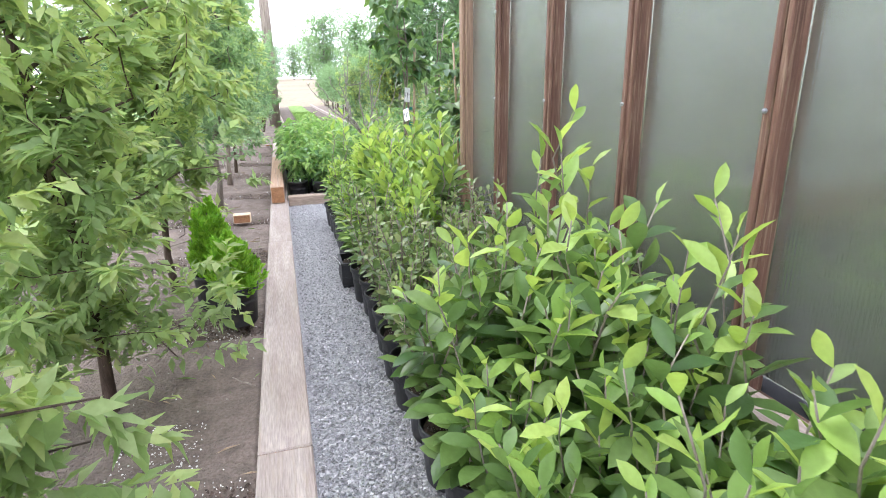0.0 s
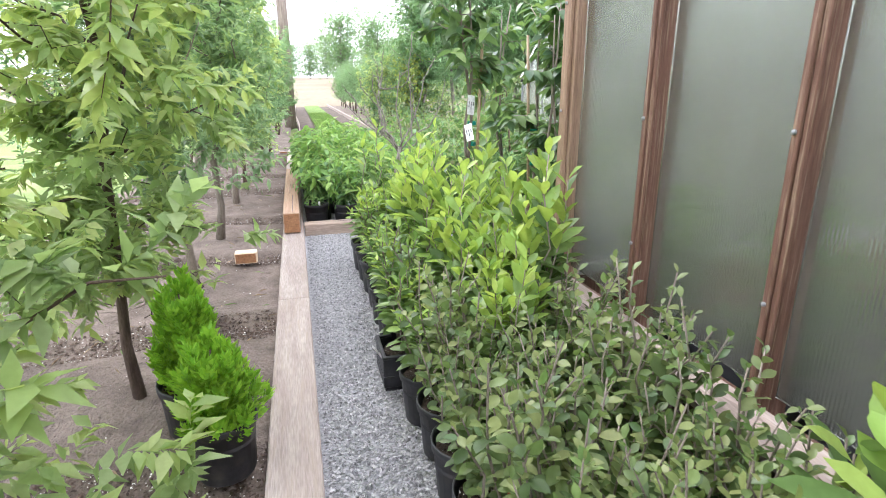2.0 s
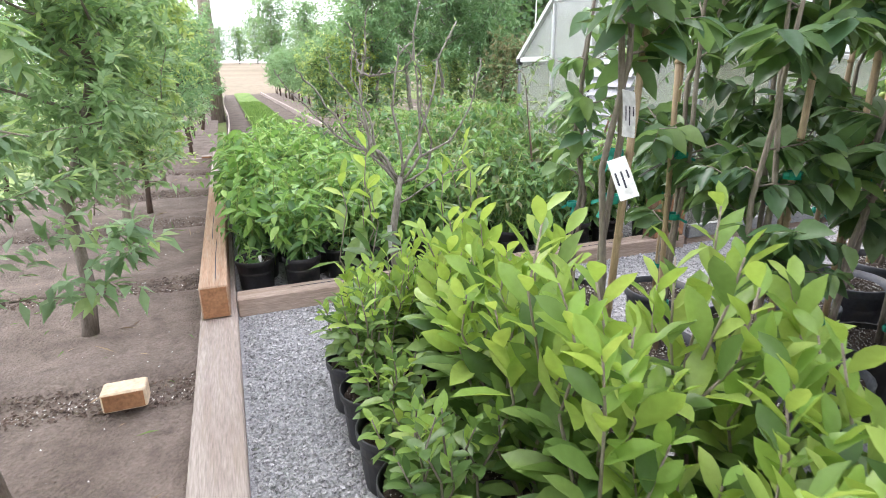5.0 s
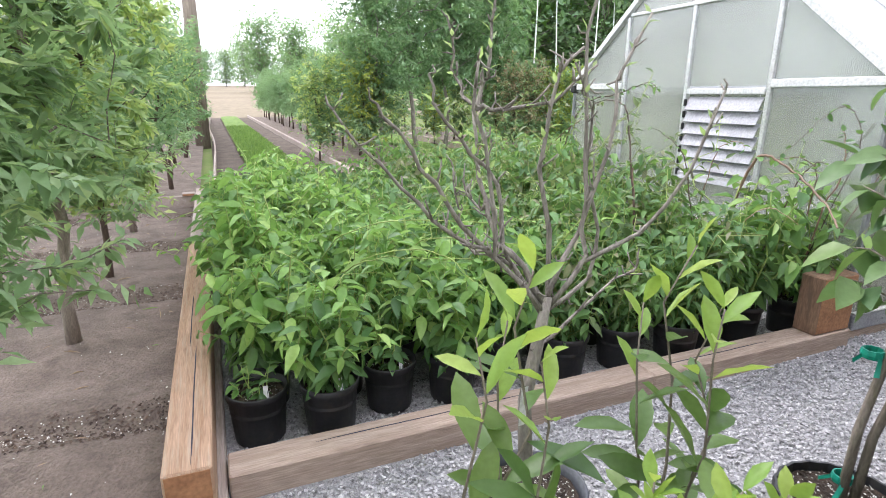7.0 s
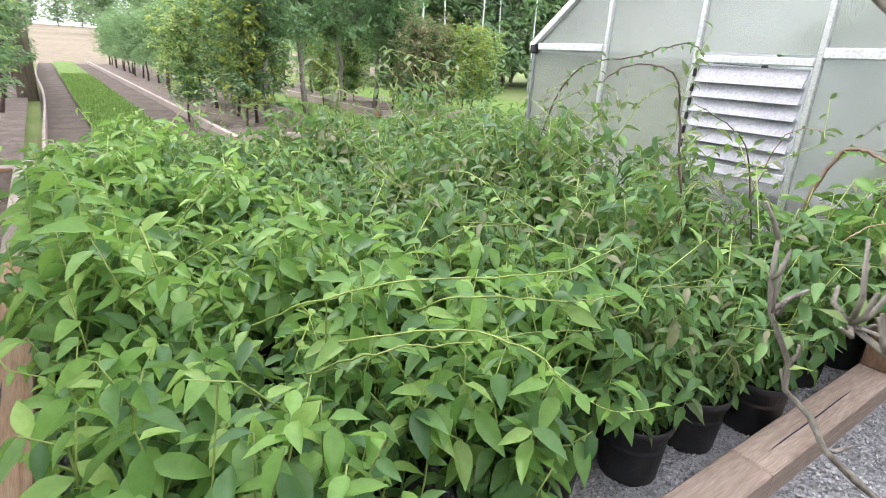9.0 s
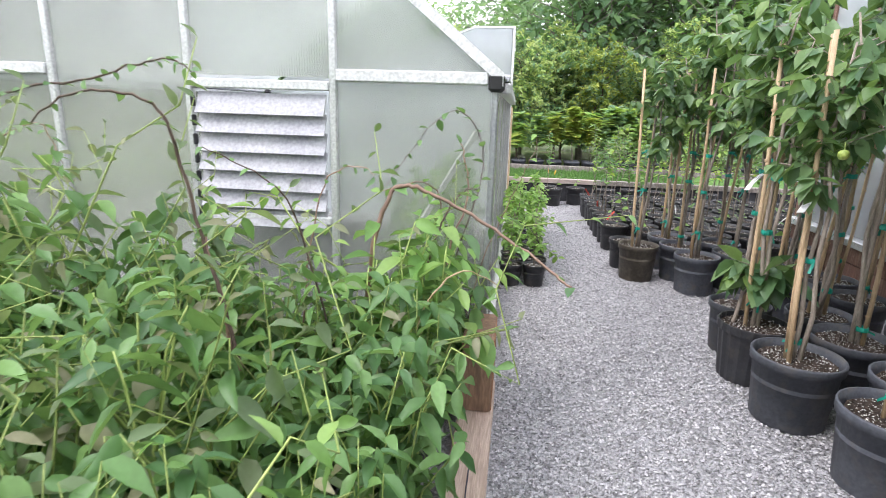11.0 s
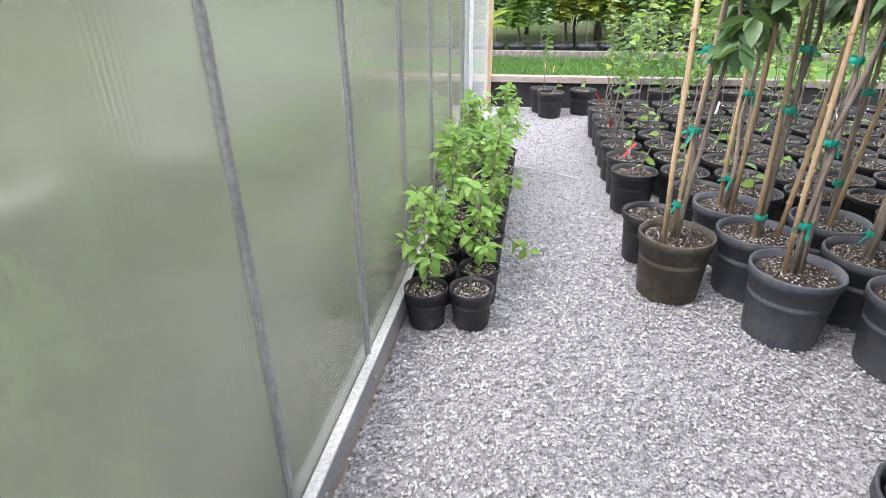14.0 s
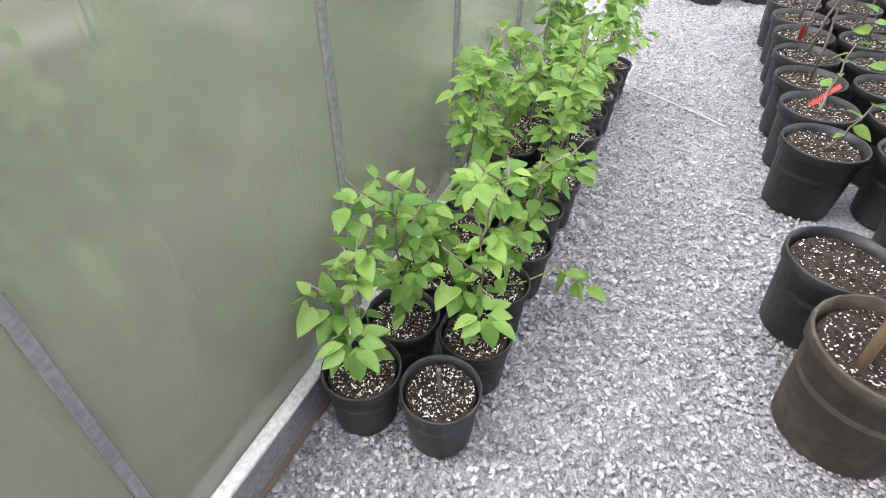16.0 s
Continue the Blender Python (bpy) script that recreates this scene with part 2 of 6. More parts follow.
L_ORCHARD = leaf_material("orchard_leaf", (0.23, 0.34, 0.08), (0.36, 0.48, 0.13), (0.50, 0.60, 0.20), 0.42, 0.55, (0.42, 0.58, 0.16))
L_ORCHARD_YOUNG = leaf_material("orchard_young_leaf", (0.28, 0.42, 0.08), (0.41, 0.54, 0.12), (0.55, 0.62, 0.18), 0.4, 0.5, (0.58, 0.66, 0.16))
L_ORCHARD_GREY = leaf_material("orchard_grey_leaf", (0.15, 0.26, 0.08), (0.24, 0.37, 0.125), (0.35, 0.48, 0.18), 0.45, 0.48, (0.34, 0.5, 0.16))
L_WILLOW = leaf_material("peach_leaf", (0.11, 0.22, 0.075), (0.19, 0.33, 0.115), (0.28, 0.43, 0.16), 0.45, 0.45)
L_LAUREL = leaf_material("laurel_leaf", (0.07, 0.14, 0.018), (0.14, 0.235, 0.032), (0.22, 0.32, 0.055), 0.36, 0.34)
L_LAUREL_YOUNG = leaf_material("laurel_young_leaf", (0.22, 0.38, 0.05), (0.33, 0.50, 0.07), (0.46, 0.58, 0.10), 0.36, 0.45, (0.5, 0.62, 0.08))
L_SMALL = leaf_material("tea_leaf", (0.065, 0.11, 0.014), (0.145, 0.205, 0.034), (0.27, 0.30, 0.07), 0.4, 0.28)
L_BED = leaf_material("bed_leaf", (0.06, 0.145, 0.025), (0.115, 0.235, 0.04), (0.19, 0.34, 0.065), 0.4, 0.36)
L_BED_LIGHT = leaf_material("bed_light_leaf", (0.13, 0.28, 0.035), (0.22, 0.40, 0.055), (0.34, 0.51, 0.09), 0.4, 0.42)
L_BED_RED = leaf_material("bed_bronze_leaf", (0.09, 0.15, 0.03), (0.14, 0.20, 0.05), (0.23, 0.22, 0.08), 0.45, 0.35)
L_DARK = leaf_material("persimmon_leaf", (0.05, 0.115, 0.028), (0.10, 0.19, 0.045), (0.18, 0.28, 0.075), 0.36, 0.34)
L_CYPRESS = leaf_material("cypress_spray", (0.15, 0.36, 0.015), (0.26, 0.50, 0.02), (0.40, 0.62, 0.04), 0.5, 0.45, (0.4, 0.7, 0.05))
L_SEEDLING = leaf_material("seedling_leaf", (0.14, 0.29, 0.03), (0.23, 0.41, 0.05), (0.35, 0.52, 0.08), 0.42, 0.42)
L_FAR = leaf_material("far_leaf", (0.15, 0.26, 0.10), (0.24, 0.37, 0.15), (0.34, 0.46, 0.19), 0.6, 0.55)
L_FAR_YELLOW = leaf_material("far_yellow_leaf", (0.25, 0.32, 0.03), (0.40, 0.44, 0.04), (0.52, 0.52, 0.07), 0.6, 0.4)
L_FAR_PURPLE = leaf_material("far_bronze_leaf", (0.22, 0.17, 0.07), (0.34, 0.25, 0.10), (0.46, 0.34, 0.14), 0.6, 0.35)


# ---- building blocks ----
class Shape:
    """Collects vertices and faces of one part."""

    def __init__(self):
        self.v, self.f, self.m = [], [], []

    def add(self, verts, faces, slot=0):
        k = len(self.v)
        self.v += [tuple(p) for p in verts]
        self.f += [tuple(i + k for i in q) for q in faces]
        self.m += [slot] * len(faces)
        return self

    def box(self, x0, x1, y0, y1, z0, z1, slot=0, ch=0.0):
        """A box with its long edges chamfered by ch."""
        if not ch:
            p = [(x, y, z) for z in (z0, z1) for x, y in ((x0, y0), (x1, y0), (x1, y1), (x0, y1))]
            return self.add(p, [(3, 2, 1, 0), (4, 5, 6, 7), (0, 1, 5, 4), (1, 2, 6, 5), (2, 3, 7, 6), (3, 0, 4, 7)], slot)
        p = []
        for z, c in ((z0, ch), (z0 + ch, 0), (z1 - ch, 0), (z1, ch)):
            for x, y, sx, sy in ((x0, y0, 1, 1), (x1, y0, -1, 1), (x1, y1, -1, -1), (x0, y1, 1, -1)):
                a, b = ((x + sx * (c + ch), y + sy * c), (x + sx * c, y + sy * (c + ch)))
                a, b = (b, a) if sx == sy else (a, b)
                p += [(*a, z), (*b, z)]
        f = [tuple(range(7, -1, -1)), tuple(range(24, 32))]
        for r in range(3):
            f += [(8 * r + i, 8 * r + (i + 1) % 8, 8 * r + 8 + (i + 1) % 8, 8 * r + 8 + i) for i in range(8)]
        return self.add(p, f, slot)

    def lathe(self, cx, cy, profile, sides=20, slot=0, flute=0.0):
        p, f = [], []
        for r, z in profile:
            for i in range(sides):
                a = 2 * math.pi * i / sides
                q = r * (1 - flute * (i % 2)) if r > 0.02 else r
                p.append((cx + q * math.cos(a), cy + q * math.sin(a), z))
        for k in range(len(profile) - 1):
            f += [(k * sides + i, k * sides + (i + 1) % sides, (k + 1) * sides + (i + 1) % sides, (k + 1) * sides + i) for i in range(sides)]
        return self.add(p, f, slot)

    def tube(self, pts, radii, sides=6, slot=0):
        """A limb along a polyline, closed at both ends."""
        pts = [Vector(q) for q in pts]
        p, f = [], []
        for i, q in enumerate(pts):
            d = (pts[min(i + 1, len(pts) - 1)] - pts[max(i - 1, 0)]).normalized()
            u = d.cross(Vector((0.31, 0.95, 0.07))).normalized()
            w = d.cross(u)
            r = radii[i] if isinstance(radii, (list, tuple)) else radii
            p += [q + r * (math.cos(2 * math.pi * k / sides) * u + math.sin(2 * math.pi * k / sides) * w) for k in range(sides)]
        for i in range(len(pts) - 1):
            f += [(i * sides + k, i * sides + (k + 1) % sides, (i + 1) * sides + (k + 1) % sides, (i + 1) * sides + k) for k in range(sides)]
        f += [tuple(range(sides - 1, -1, -1)), tuple(range((len(pts) - 1) * sides, len(pts) * sides))]
        return self.add(p, f, slot)

    def mesh(self, name, mats, smooth=False):
        me = bpy.data.meshes.new(name)
        me.from_pydata(self.v, [], self.f)
        for m in mats if isinstance(mats, (list, tuple)) else [mats]:
            me.materials.append(m)
        if any(self.m):
            me.polygons.foreach_set("material_index", self.m)
        if smooth:
            me.polygons.foreach_set("use_smooth", [True] * len(self.f))
        me.update()
        return me


def part(name, data, parent=None, label="", at=None):
    ob = new(name, data)
    if parent is not None:
        ob.parent = parent
    if at is not None:
        ob.matrix_basis = at
    if label:
        ob["label"] = label
    return ob


def thing(name, label, category, at=None, group="", kind="", data=None):
    ob = new(name, data)
    if at is not None:
        ob.matrix_basis = at
    return tagged(ob, label, category, group, kind)


# leaf blades: across, along, up, for a blade of length 1 and half width 1
BLADE_2 = (np.array([(0, 0, 0), (-1, 0.45, 0.16), (1, 0.45, 0.16), (0, 1, -0.12)]), [(0, 3, 1), (0, 2, 3)])
BLADE_4 = (np.array([(0, 0, 0), (0, 0.5, 0.03), (-1, 0.42, 0.2), (1, 0.42, 0.2), (0, 1, -0.16)]), [(0, 1, 2), (0, 3, 1), (1, 4, 2), (1, 3, 4)])


def long_blade(n=5, peak=0.5, curl=0.25, cup=0.22, tip=1.0, wavy=0.0):
    v, f = [(0, 0, 0)], []
    for k in range(1, n):
        t = k / n
        w = (math.sin(math.pi * t ** (math.log(0.5) / math.log(peak)))) ** tip
        z = -curl * t * t
        wob = wavy * (1 if k % 2 else -1)
        v += [(0, t, z), (-w, t, z + cup * w + wob), (w, t, z + cup * w - wob)]
    v.append((0, 1, -curl))
    last = len(v) - 1
    f += [(0, 1, 2), (0, 3, 1)]
    for k in range(n - 2):
        a = 1 + 3 * k
        f += [(a, a + 3, a + 4, a + 1), (a, a + 2, a + 5, a + 3)]
    a = 1 + 3 * (n - 2)
    f += [(a, last, a + 1), (a, a + 2, last)]
    return np.array(v), f


BLADE_LONG = long_blade(5, 0.55, 0.28, 0.2, 0.8, 0.03)
BLADE_VINE = long_blade(5, 0.40, 0.5, 0.3, 0.95, 0.03)
BLADE_OVATE = long_blade(4, 0.38, 0.35, 0.25, 0.9)


def unit(a):
    return a / np.maximum(np.linalg.norm(a, axis=-1, keepdims=True), 1e-9)


def leaves(name, P, D, L, Wd, mats, slots=None, blade=BLADE_4, N=None, cup=1.0):
    """One mesh of blades: P base, D the way each points, L length, Wd half width."""
    P, D = np.asarray(P, float), unit(np.asarray(D, float))
    n = len(P)
    L, Wd = np.broadcast_to(L, n), np.broadcast_to(Wd, n)
    N = np.tile((0.0, 0.0, 1.0), (n, 1)) if N is None else np.asarray(N, float)
    N = N + RNG.normal(0, 0.35, (n, 3))
    X = unit(np.cross(D, N))
    Z = np.cross(X, D)
    tv, tf = blade
    k = len(tv)
    V = (P[:, None] + X[:, None] * (tv[None, :, 0:1] * Wd[:, None, None]) + D[:, None] * (tv[None, :, 1:2] * L[:, None, None])
         + Z[:, None] * (tv[None, :, 2:3] * (0.5 * Wd + 0.5 * L * 0.6)[:, None, None] * cup))
    sizes = np.array([len(q) for q in tf])
    flat = np.array([i for q in tf for i in q])
    loops = (flat[None] + (np.arange(n) * k)[:, None]).ravel()
    me = bpy.data.meshes.new(name)
    me.vertices.add(n * k)
    me.vertices.foreach_set("co", V.astype(np.float32).ravel())
    me.loops.add(len(loops))
    me.loops.foreach_set("vertex_index", loops.astype(np.int32))
    tot = np.tile(sizes, n)
    me.polygons.add(len(tot))
    me.polygons.foreach_set("loop_start", np.concatenate([[0], np.cumsum(tot)[:-1]]).astype(np.int32))
    me.polygons.foreach_set("loop_total", tot.astype(np.int32))
    for m in mats if isinstance(mats, (list, tuple)) else [mats]:
        me.materials.append(m)
    if slots is not None:
        me.polygons.foreach_set("material_index", np.repeat(np.asarray(slots, np.int32), len(tf)))
    me.polygons.foreach_set("use_smooth", np.ones(len(tot), bool))
    me.update(calc_edges=True)
    return me


def along(stems, count, start=0.15, rng=RNG):
    """Points spread along stem polylines, with each stem's way there and how far along (0 to 1)."""
    P, T, S = [], [], []
    for pts in stems:
        pts = np.asarray(pts, float)
        s = np.linspace(start, 1.0, count)
        seg = np.minimum((s * (len(pts) - 1)).astype(int), len(pts) - 2)
        u = s * (len(pts) - 1) - seg
        P.append(pts[seg] * (1 - u)[:, None] + pts[seg + 1] * u[:, None])
        T.append(unit(pts[seg + 1] - pts[seg]))
        S.append(s)
    return np.concatenate(P), np.concatenate(T), np.concatenate(S)


def spiral(n, T, lift=0.5, jitter=0.25):
    """Leaf ways round a stem, at the golden angle."""
    a = np.arange(n) * 2.39996 + RNG.uniform(0, 6.28)
    h = np.stack([np.cos(a), np.sin(a), np.zeros(n)], 1)
    h = unit(h - T * np.sum(h * T, 1, keepdims=True))
    return unit(h + T * np.reshape(lift, (-1, 1)) + RNG.normal(0, jitter, (n, 3)))


def bent(base, top, sway=0.06, steps=5, rng=RNG):
    b, t = np.asarray(base, float), np.asarray(top, float)
    s = np.linspace(0, 1, steps)[:, None]
    w = rng.normal(0, sway, (steps, 3)) * np.linalg.norm(t - b) * (s * (1.2 - s) * 2)
    w[0] = 0
    return b * (1 - s) + t * s + w


# ---- ground ----
def sheet(name, xs, ys, height, mats, slot=None):
    nx, ny = len(xs), len(ys)
    v = [(x, y, height(x, y)) for y in ys for x in xs]
    s = Shape()
    s.v = v
    for j in range(ny - 1):
        for i in range(nx - 1):
            s.f.append((j * nx + i, j * nx + i + 1, (j + 1) * nx + i + 1, (j + 1) * nx + i))
            s.m.append(slot((xs[i] + xs[i + 1]) / 2, (ys[j] + ys[j + 1]) / 2) if slot else 0)
    return s.mesh(name, mats, True)


def relief(x, y, scale, amp):
    return amp * noise.noise((x * scale, y * scale, 3.7))


def land(x, y):
    z = -0.07 + relief(x, y, 0.05, 0.02)
    if y > 44:
        z += min((y - 44) * 0.024, 5.5)
    return z


far = [-1400, -500, -220, -120, -70, -40, -25, -15, -8, -4, 0, 4, 8, 12, 16, 20, 28, 40, 60, 90, 140, 240, 500, 1400]
thing("ground", "rough grass running into a dry open field", "ground", kind="structure",
      data=sheet("ground", far, [-1400, -400, -150, -60, -25, -10, 0, 6, 12, 18, 24, 32, 44, 50, 60, 80, 110, 160, 240, 400, 1400], land, [M_GROUND, M_FIELD],
                 lambda x, y: 1 if y > 44 and x < 30 else 0))

STRIPS = [2.2, 3.55, 4.9, 6.35, 7.6, 8.95, 10.3, 11.85, 13.2, 14.6]


def soil_height(x, y):
    z = 0.005 + relief(x, y, 1.3, 0.022) + relief(x, y, 6.0, 0.008) + relief(x, y, 17.0, 0.004)
    for s in STRIPS:
        d = y - s - 0.06 * math.sin(3.1 * x + s)
        z -= 0.03 * math.exp(-(d / 0.07) ** 2)
        z += 0.022 * math.exp(-((d - 0.17) / 0.1) ** 2)
    return z + 0.02 * math.exp(-((x + 0.55) / 0.25) ** 2)


soil_bed = thing("soil_bed", "bare sandy soil bed with low ridges and dark mulch", "soil", kind="structure",
                 data=sheet("soil_bed", [-2.1 + 0.05 * i for i in range(43)], [1.5 + 0.05 * i for i in range(270)] + [15.0], soil_height, [M_SOIL]))
thing("soil_bed_far", "bare sandy soil under the far orchard row", "soil", kind="structure",
      data=sheet("soil_bed_far", [-2.1 + 0.21 * i for i in range(11)], [15.12 + 0.5 * i for i in range(59)], lambda x, y: 0.0 + relief(x, y, 1.1, 0.05), [M_SOIL]))
thing("soil_bed_hedge", "bare sandy soil under the hedge row", "soil", kind="structure",
      data=sheet("soil_bed_hedge", [2.45 + 0.3 * i for i in range(9)], [17.0 + 0.5 * i for i in range(56)], lambda x, y: -0.01 + relief(x, y, 1.1, 0.05), [M_SOIL]))
thing("soil_track_1", "strip of damp bare soil beside the lawn path", "soil", kind="structure",
      data=sheet("soil_track_1", [0.2 + 0.12 * i for i in range(6)], [15.0 + 0.5 * i for i in range(59)], lambda x, y: -0.03 + relief(x, y, 2, 0.03), [M_DARKSOIL]))
thing("soil_track_2", "strip of damp bare soil beside the lawn path", "soil", kind="structure",
      data=sheet("soil_track_2", [1.72 + 0.12 * i for i in range(7)], [17.0 + 0.5 * i for i in range(55)], lambda x, y: -0.03 + relief(x, y, 2, 0.03), [M_DARKSOIL]))
thing("lawn_path", "bright green mown grass path between the beds", "grass", kind="structure",
      data=sheet("lawn_path", [0.8 + 0.23 * i for i in range(5)], [13.72 + 0.5 * i for i in range(62)], lambda x, y: 0.035 + relief(x, y, 2, 0.03), [M_GRASS]))
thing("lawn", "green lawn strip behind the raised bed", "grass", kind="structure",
      data=sheet("lawn", [9.62 + 0.25 * i for i in range(13)], [4.0 + 0.5 * i for i in range(21)], lambda x, y: 0.12 + relief(x, y, 1.5, 0.03), [M_LAWN_SHADED]))
thing("soil_bed_hedge_far", "bare sandy soil under the second hedge row", "soil", kind="structure",
      data=sheet("soil_bed_hedge_far", [6.2 + 0.3 * i for i in range(8)], [19.8 + 0.5 * i for i in range(45)], lambda x, y: 0.06 + relief(x, y, 1.1, 0.03), [M_SOIL]))
thing("lawn_front", "green grass between the potted vines and the hedge row", "grass", kind="structure",
      data=sheet("lawn_front", [1.74 + 0.40 * i for i in range(9)], [13.72 + 0.27 * i for i in range(13)], lambda x, y: 0.04 + relief(x, y, 0.8, 0.03), [M_GRASS]))
thing("lawn_bank", "green grass behind the potted vines", "grass", kind="structure",
      data=sheet("lawn_bank", [4.96 + 0.5 * i for i in range(20)], [15.4 + 0.5 * i for i in range(30)], lambda x, y: 0.0 + relief(x, y, 0.8, 0.04), [M_GRASS]))
gravel = thing("gravel", "grey crushed limestone gravel yard", "gravel", kind="structure",
               data=sheet("gravel", [0.16 + 0.1 * i for i in range(94)], [0.0 + 0.1 * i for i in range(149)], lambda x, y: -0.006 + relief(x, y, 1.2, 0.006) + relief(x, y, 9, 0.002), [M_GRAVEL]))


def stones(name, areas, per_m2, lo, hi, material, z0, thick=0.5):
    """Loose angular chips lying on the ground, one mesh."""
    P = []
    for x0, x1, y0, y1, share in areas:
        n = int((x1 - x0) * (y1 - y0) * per_m2 * share)
        P.append(np.stack([RNG.uniform(x0, x1, n), RNG.uniform(y0, y1, n)], 1))
    P = np.concatenate(P)
    n = len(P)
    tv = np.array([(1, 0, -0.5), (-1, 0, -0.5), (0, 1, -0.5), (0, -1, -0.5), (0.1, 0, 1)], float)
    tf = np.array([(0, 2, 4), (2, 1, 4), (1, 3, 4), (3, 0, 4)])
    r = RNG.uniform(lo, hi, n) / 2
    V = tv[None] * np.stack([r * RNG.uniform(0.8, 1.4, n), r * RNG.uniform(0.6, 1.0, n), r * thick * RNG.uniform(0.6, 1.3, n)], 1)[:, None]
    V = V + RNG.normal(0, 0.22, V.shape) * r[:, None, None]
    a, b = RNG.uniform(0, 6.28, n), RNG.normal(0, 0.35, n)
    ca, sa, cb, sb = np.cos(a)[:, None], np.sin(a)[:, None], np.cos(b)[:, None], np.sin(b)[:, None]
    x, y, z = V[..., 0], V[..., 1], V[..., 2]
    y, z = y * cb - z * sb, y * sb + z * cb
    x, y = x * ca - y * sa, x * sa + y * ca
    z = z + np.array([z0(px, py) for px, py in P])[:, None] + (r * 0.25)[:, None] + RNG.uniform(0, 0.006, n)[:, None]
    V = np.stack([x + P[:, 0:1], y + P[:, 1:2], z], 2)
    me = bpy.data.meshes.new(name)
    me.vertices.add(n * 5)
    me.vertices.foreach_set("co", V.astype(np.float32).ravel())
    loops = (tf.ravel()[None] + (np.arange(n) * 5)[:, None]).ravel()
    me.loops.add(len(loops))
    me.loops.foreach_set("vertex_index", loops.astype(np.int32))
    me.polygons.add(n * 4)
    me.polygons.foreach_set("loop_start", (np.arange(n * 4) * 3).astype(np.int32))
    me.polygons.foreach_set("loop_total", np.full(n * 4, 3, np.int32))
    me.materials.append(material)
    me.update(calc_edges=True)
    return me


flat = lambda x, y: 0.0
thing("gravel_stones", "loose angular grey and white limestone chips", "gravel", kind="stuff",
      data=stones("gravel_stones", [(0.19, 0.8, 3.4, 9.6, 1.0), (0.8, 3.3, 8.3, 9.62, 1.0), (0.2, 3.35, 9.8, 10.25, 0.7), (3.3, 6.4, 8.3, 9.68, 1.1), (6.4, 9.4, 8.6, 9.68, 0.6), (2.4, 6.2, 7.4, 8.3, 0.75)],
                  8200, 0.0065, 0.0175, M_STONE, flat, 0.55))
thing("soil_crumbs", "loose crumbs and clods of sandy soil on the bed", "soil", kind="stuff",
      data=stones("soil_crumbs", [(-1.6, -0.02, 3.6, 12.6, 1.0)], 1300, 0.0025, 0.008, M_SOIL, soil_height, 0.45))
thing("mulch_chips", "dark bark mulch in the furrows of the soil bed", "mulch", kind="stuff",
      data=stones("mulch_chips", [(-1.9, -0.02, s - 0.12, s + 0.12, 1.0) for s in STRIPS] + [(-0.45, -0.03, 7.5, 7.8, 1.0)], 3600, 0.007, 0.019, M_MULCH, soil_height))
thing("perlite_specks", "white perlite specks spilt on the soil bed", "perlite", kind="stuff",
      data=stones("perlite_specks", [(-0.5, -0.22, 5.1, 5.45, 1.0), (-0.45, -0.05, 4.75, 5.05, 0.8), (-0.6, -0.15, 6.2, 6.5, 0.9), (-1.6, -0.02, 3.5, 14.6, 0.012)] + [(-1.5, -0.03, s - 0.09, s + 0.11, 0.55) for s in STRIPS],
                  1900, 0.004, 0.010, M_PERLITE, soil_height, 0.7))


# ---- timbers ----
def timber(name, label, x0, x1, y0, y1, z0, z1, mat, end_axis="y", crack=None, group=""):
    """A squared timber with eased edges, end grain and a drying crack."""
    t = thing(name, label, "timber", at=pose((x0 + x1) / 2, (y0 + y1) / 2, z0), group=group)
    hx, hy, h = (x1 - x0) / 2, (y1 - y0) / 2, z1 - z0
    s = Shape().box(-hx, hx, -hy, hy, 0, h, 0, 0.006)
    part("beam", s.mesh("beam", mat), t)
    e = Shape()
    if end_axis == "y":
        e.box(-hx + 0.008, hx - 0.008, -hy - 0.003, -hy + 0.01, 0.008, h - 0.008)
    else:
        e.box(hx - 0.01, hx + 0.003, -hy + 0.008, hy - 0.008, 0.008, h - 0.008)
    part("end_grain", e.mesh("end_grain", M_ENDGRAIN), t, "darker sawn end grain")
    if crack:
        c = Shape()
        for a, b in crack:
            if end_axis == "y":
                pts = [((0.3 * math.sin(9 * q) * 0.03 + a) * hx, -hy + b[0] + (b[1] - b[0]) * q, h + 0.0005) for q in [i / 8 for i in range(9)]]
            else:
                pts = [(-hx + b[0] + (b[1] - b[0]) * q, (0.3 * math.sin(9 * q) * 0.05 + a) * hy, h + 0.0005) for q in [i / 8 for i in range(9)]]
            c.tube(pts, [0.0006] + [0.0025] * 7 + [0.0006], 4)
        part("drying_crack", c.mesh("drying_crack", M_INK), t, "dark drying crack")
    return t


EDGE = "squared timbers edging the beds"
y = -0.6
for i, (a, b) in enumerate([(-0.6, 3.0), (3.003, 5.1), (5.103, 7.9), (7.903, 11.0), (11.003, 15.0)]):
    timber("edging_timber", "weathered grey-brown squared timber edging the soil bed", -0.015, 0.172, a, b, -0.12, 0.062 - 0.002 * (i % 2), M_BEAM_OLD, "y", None, EDGE)
timber("edging_timber", "orange-brown squared cedar timber stacked on the edging", 0.0, 0.142, 9.5, 12.3, 0.064, 0.245, M_BEAM_NEW, "y", [(0.15, (0.03, 0.9)), (-0.2, (0.9, 1.6))], EDGE)
timber("edging_timber", "pale weathered timber stacked on the edging", 0.0, 0.142, 12.304, 15.0, 0.064, 0.243, M_BEAM_OLD, "y", [(0.2, (0.3, 1.2))], EDGE)
timber("edging_timber", "brown squared timber across the front of the potted vines", 0.178, 2.0, 9.63, 9.77, -0.05, 0.098, M_BEAM_CROSS, "x", [(0.2, (0.3, 1.2))], EDGE)
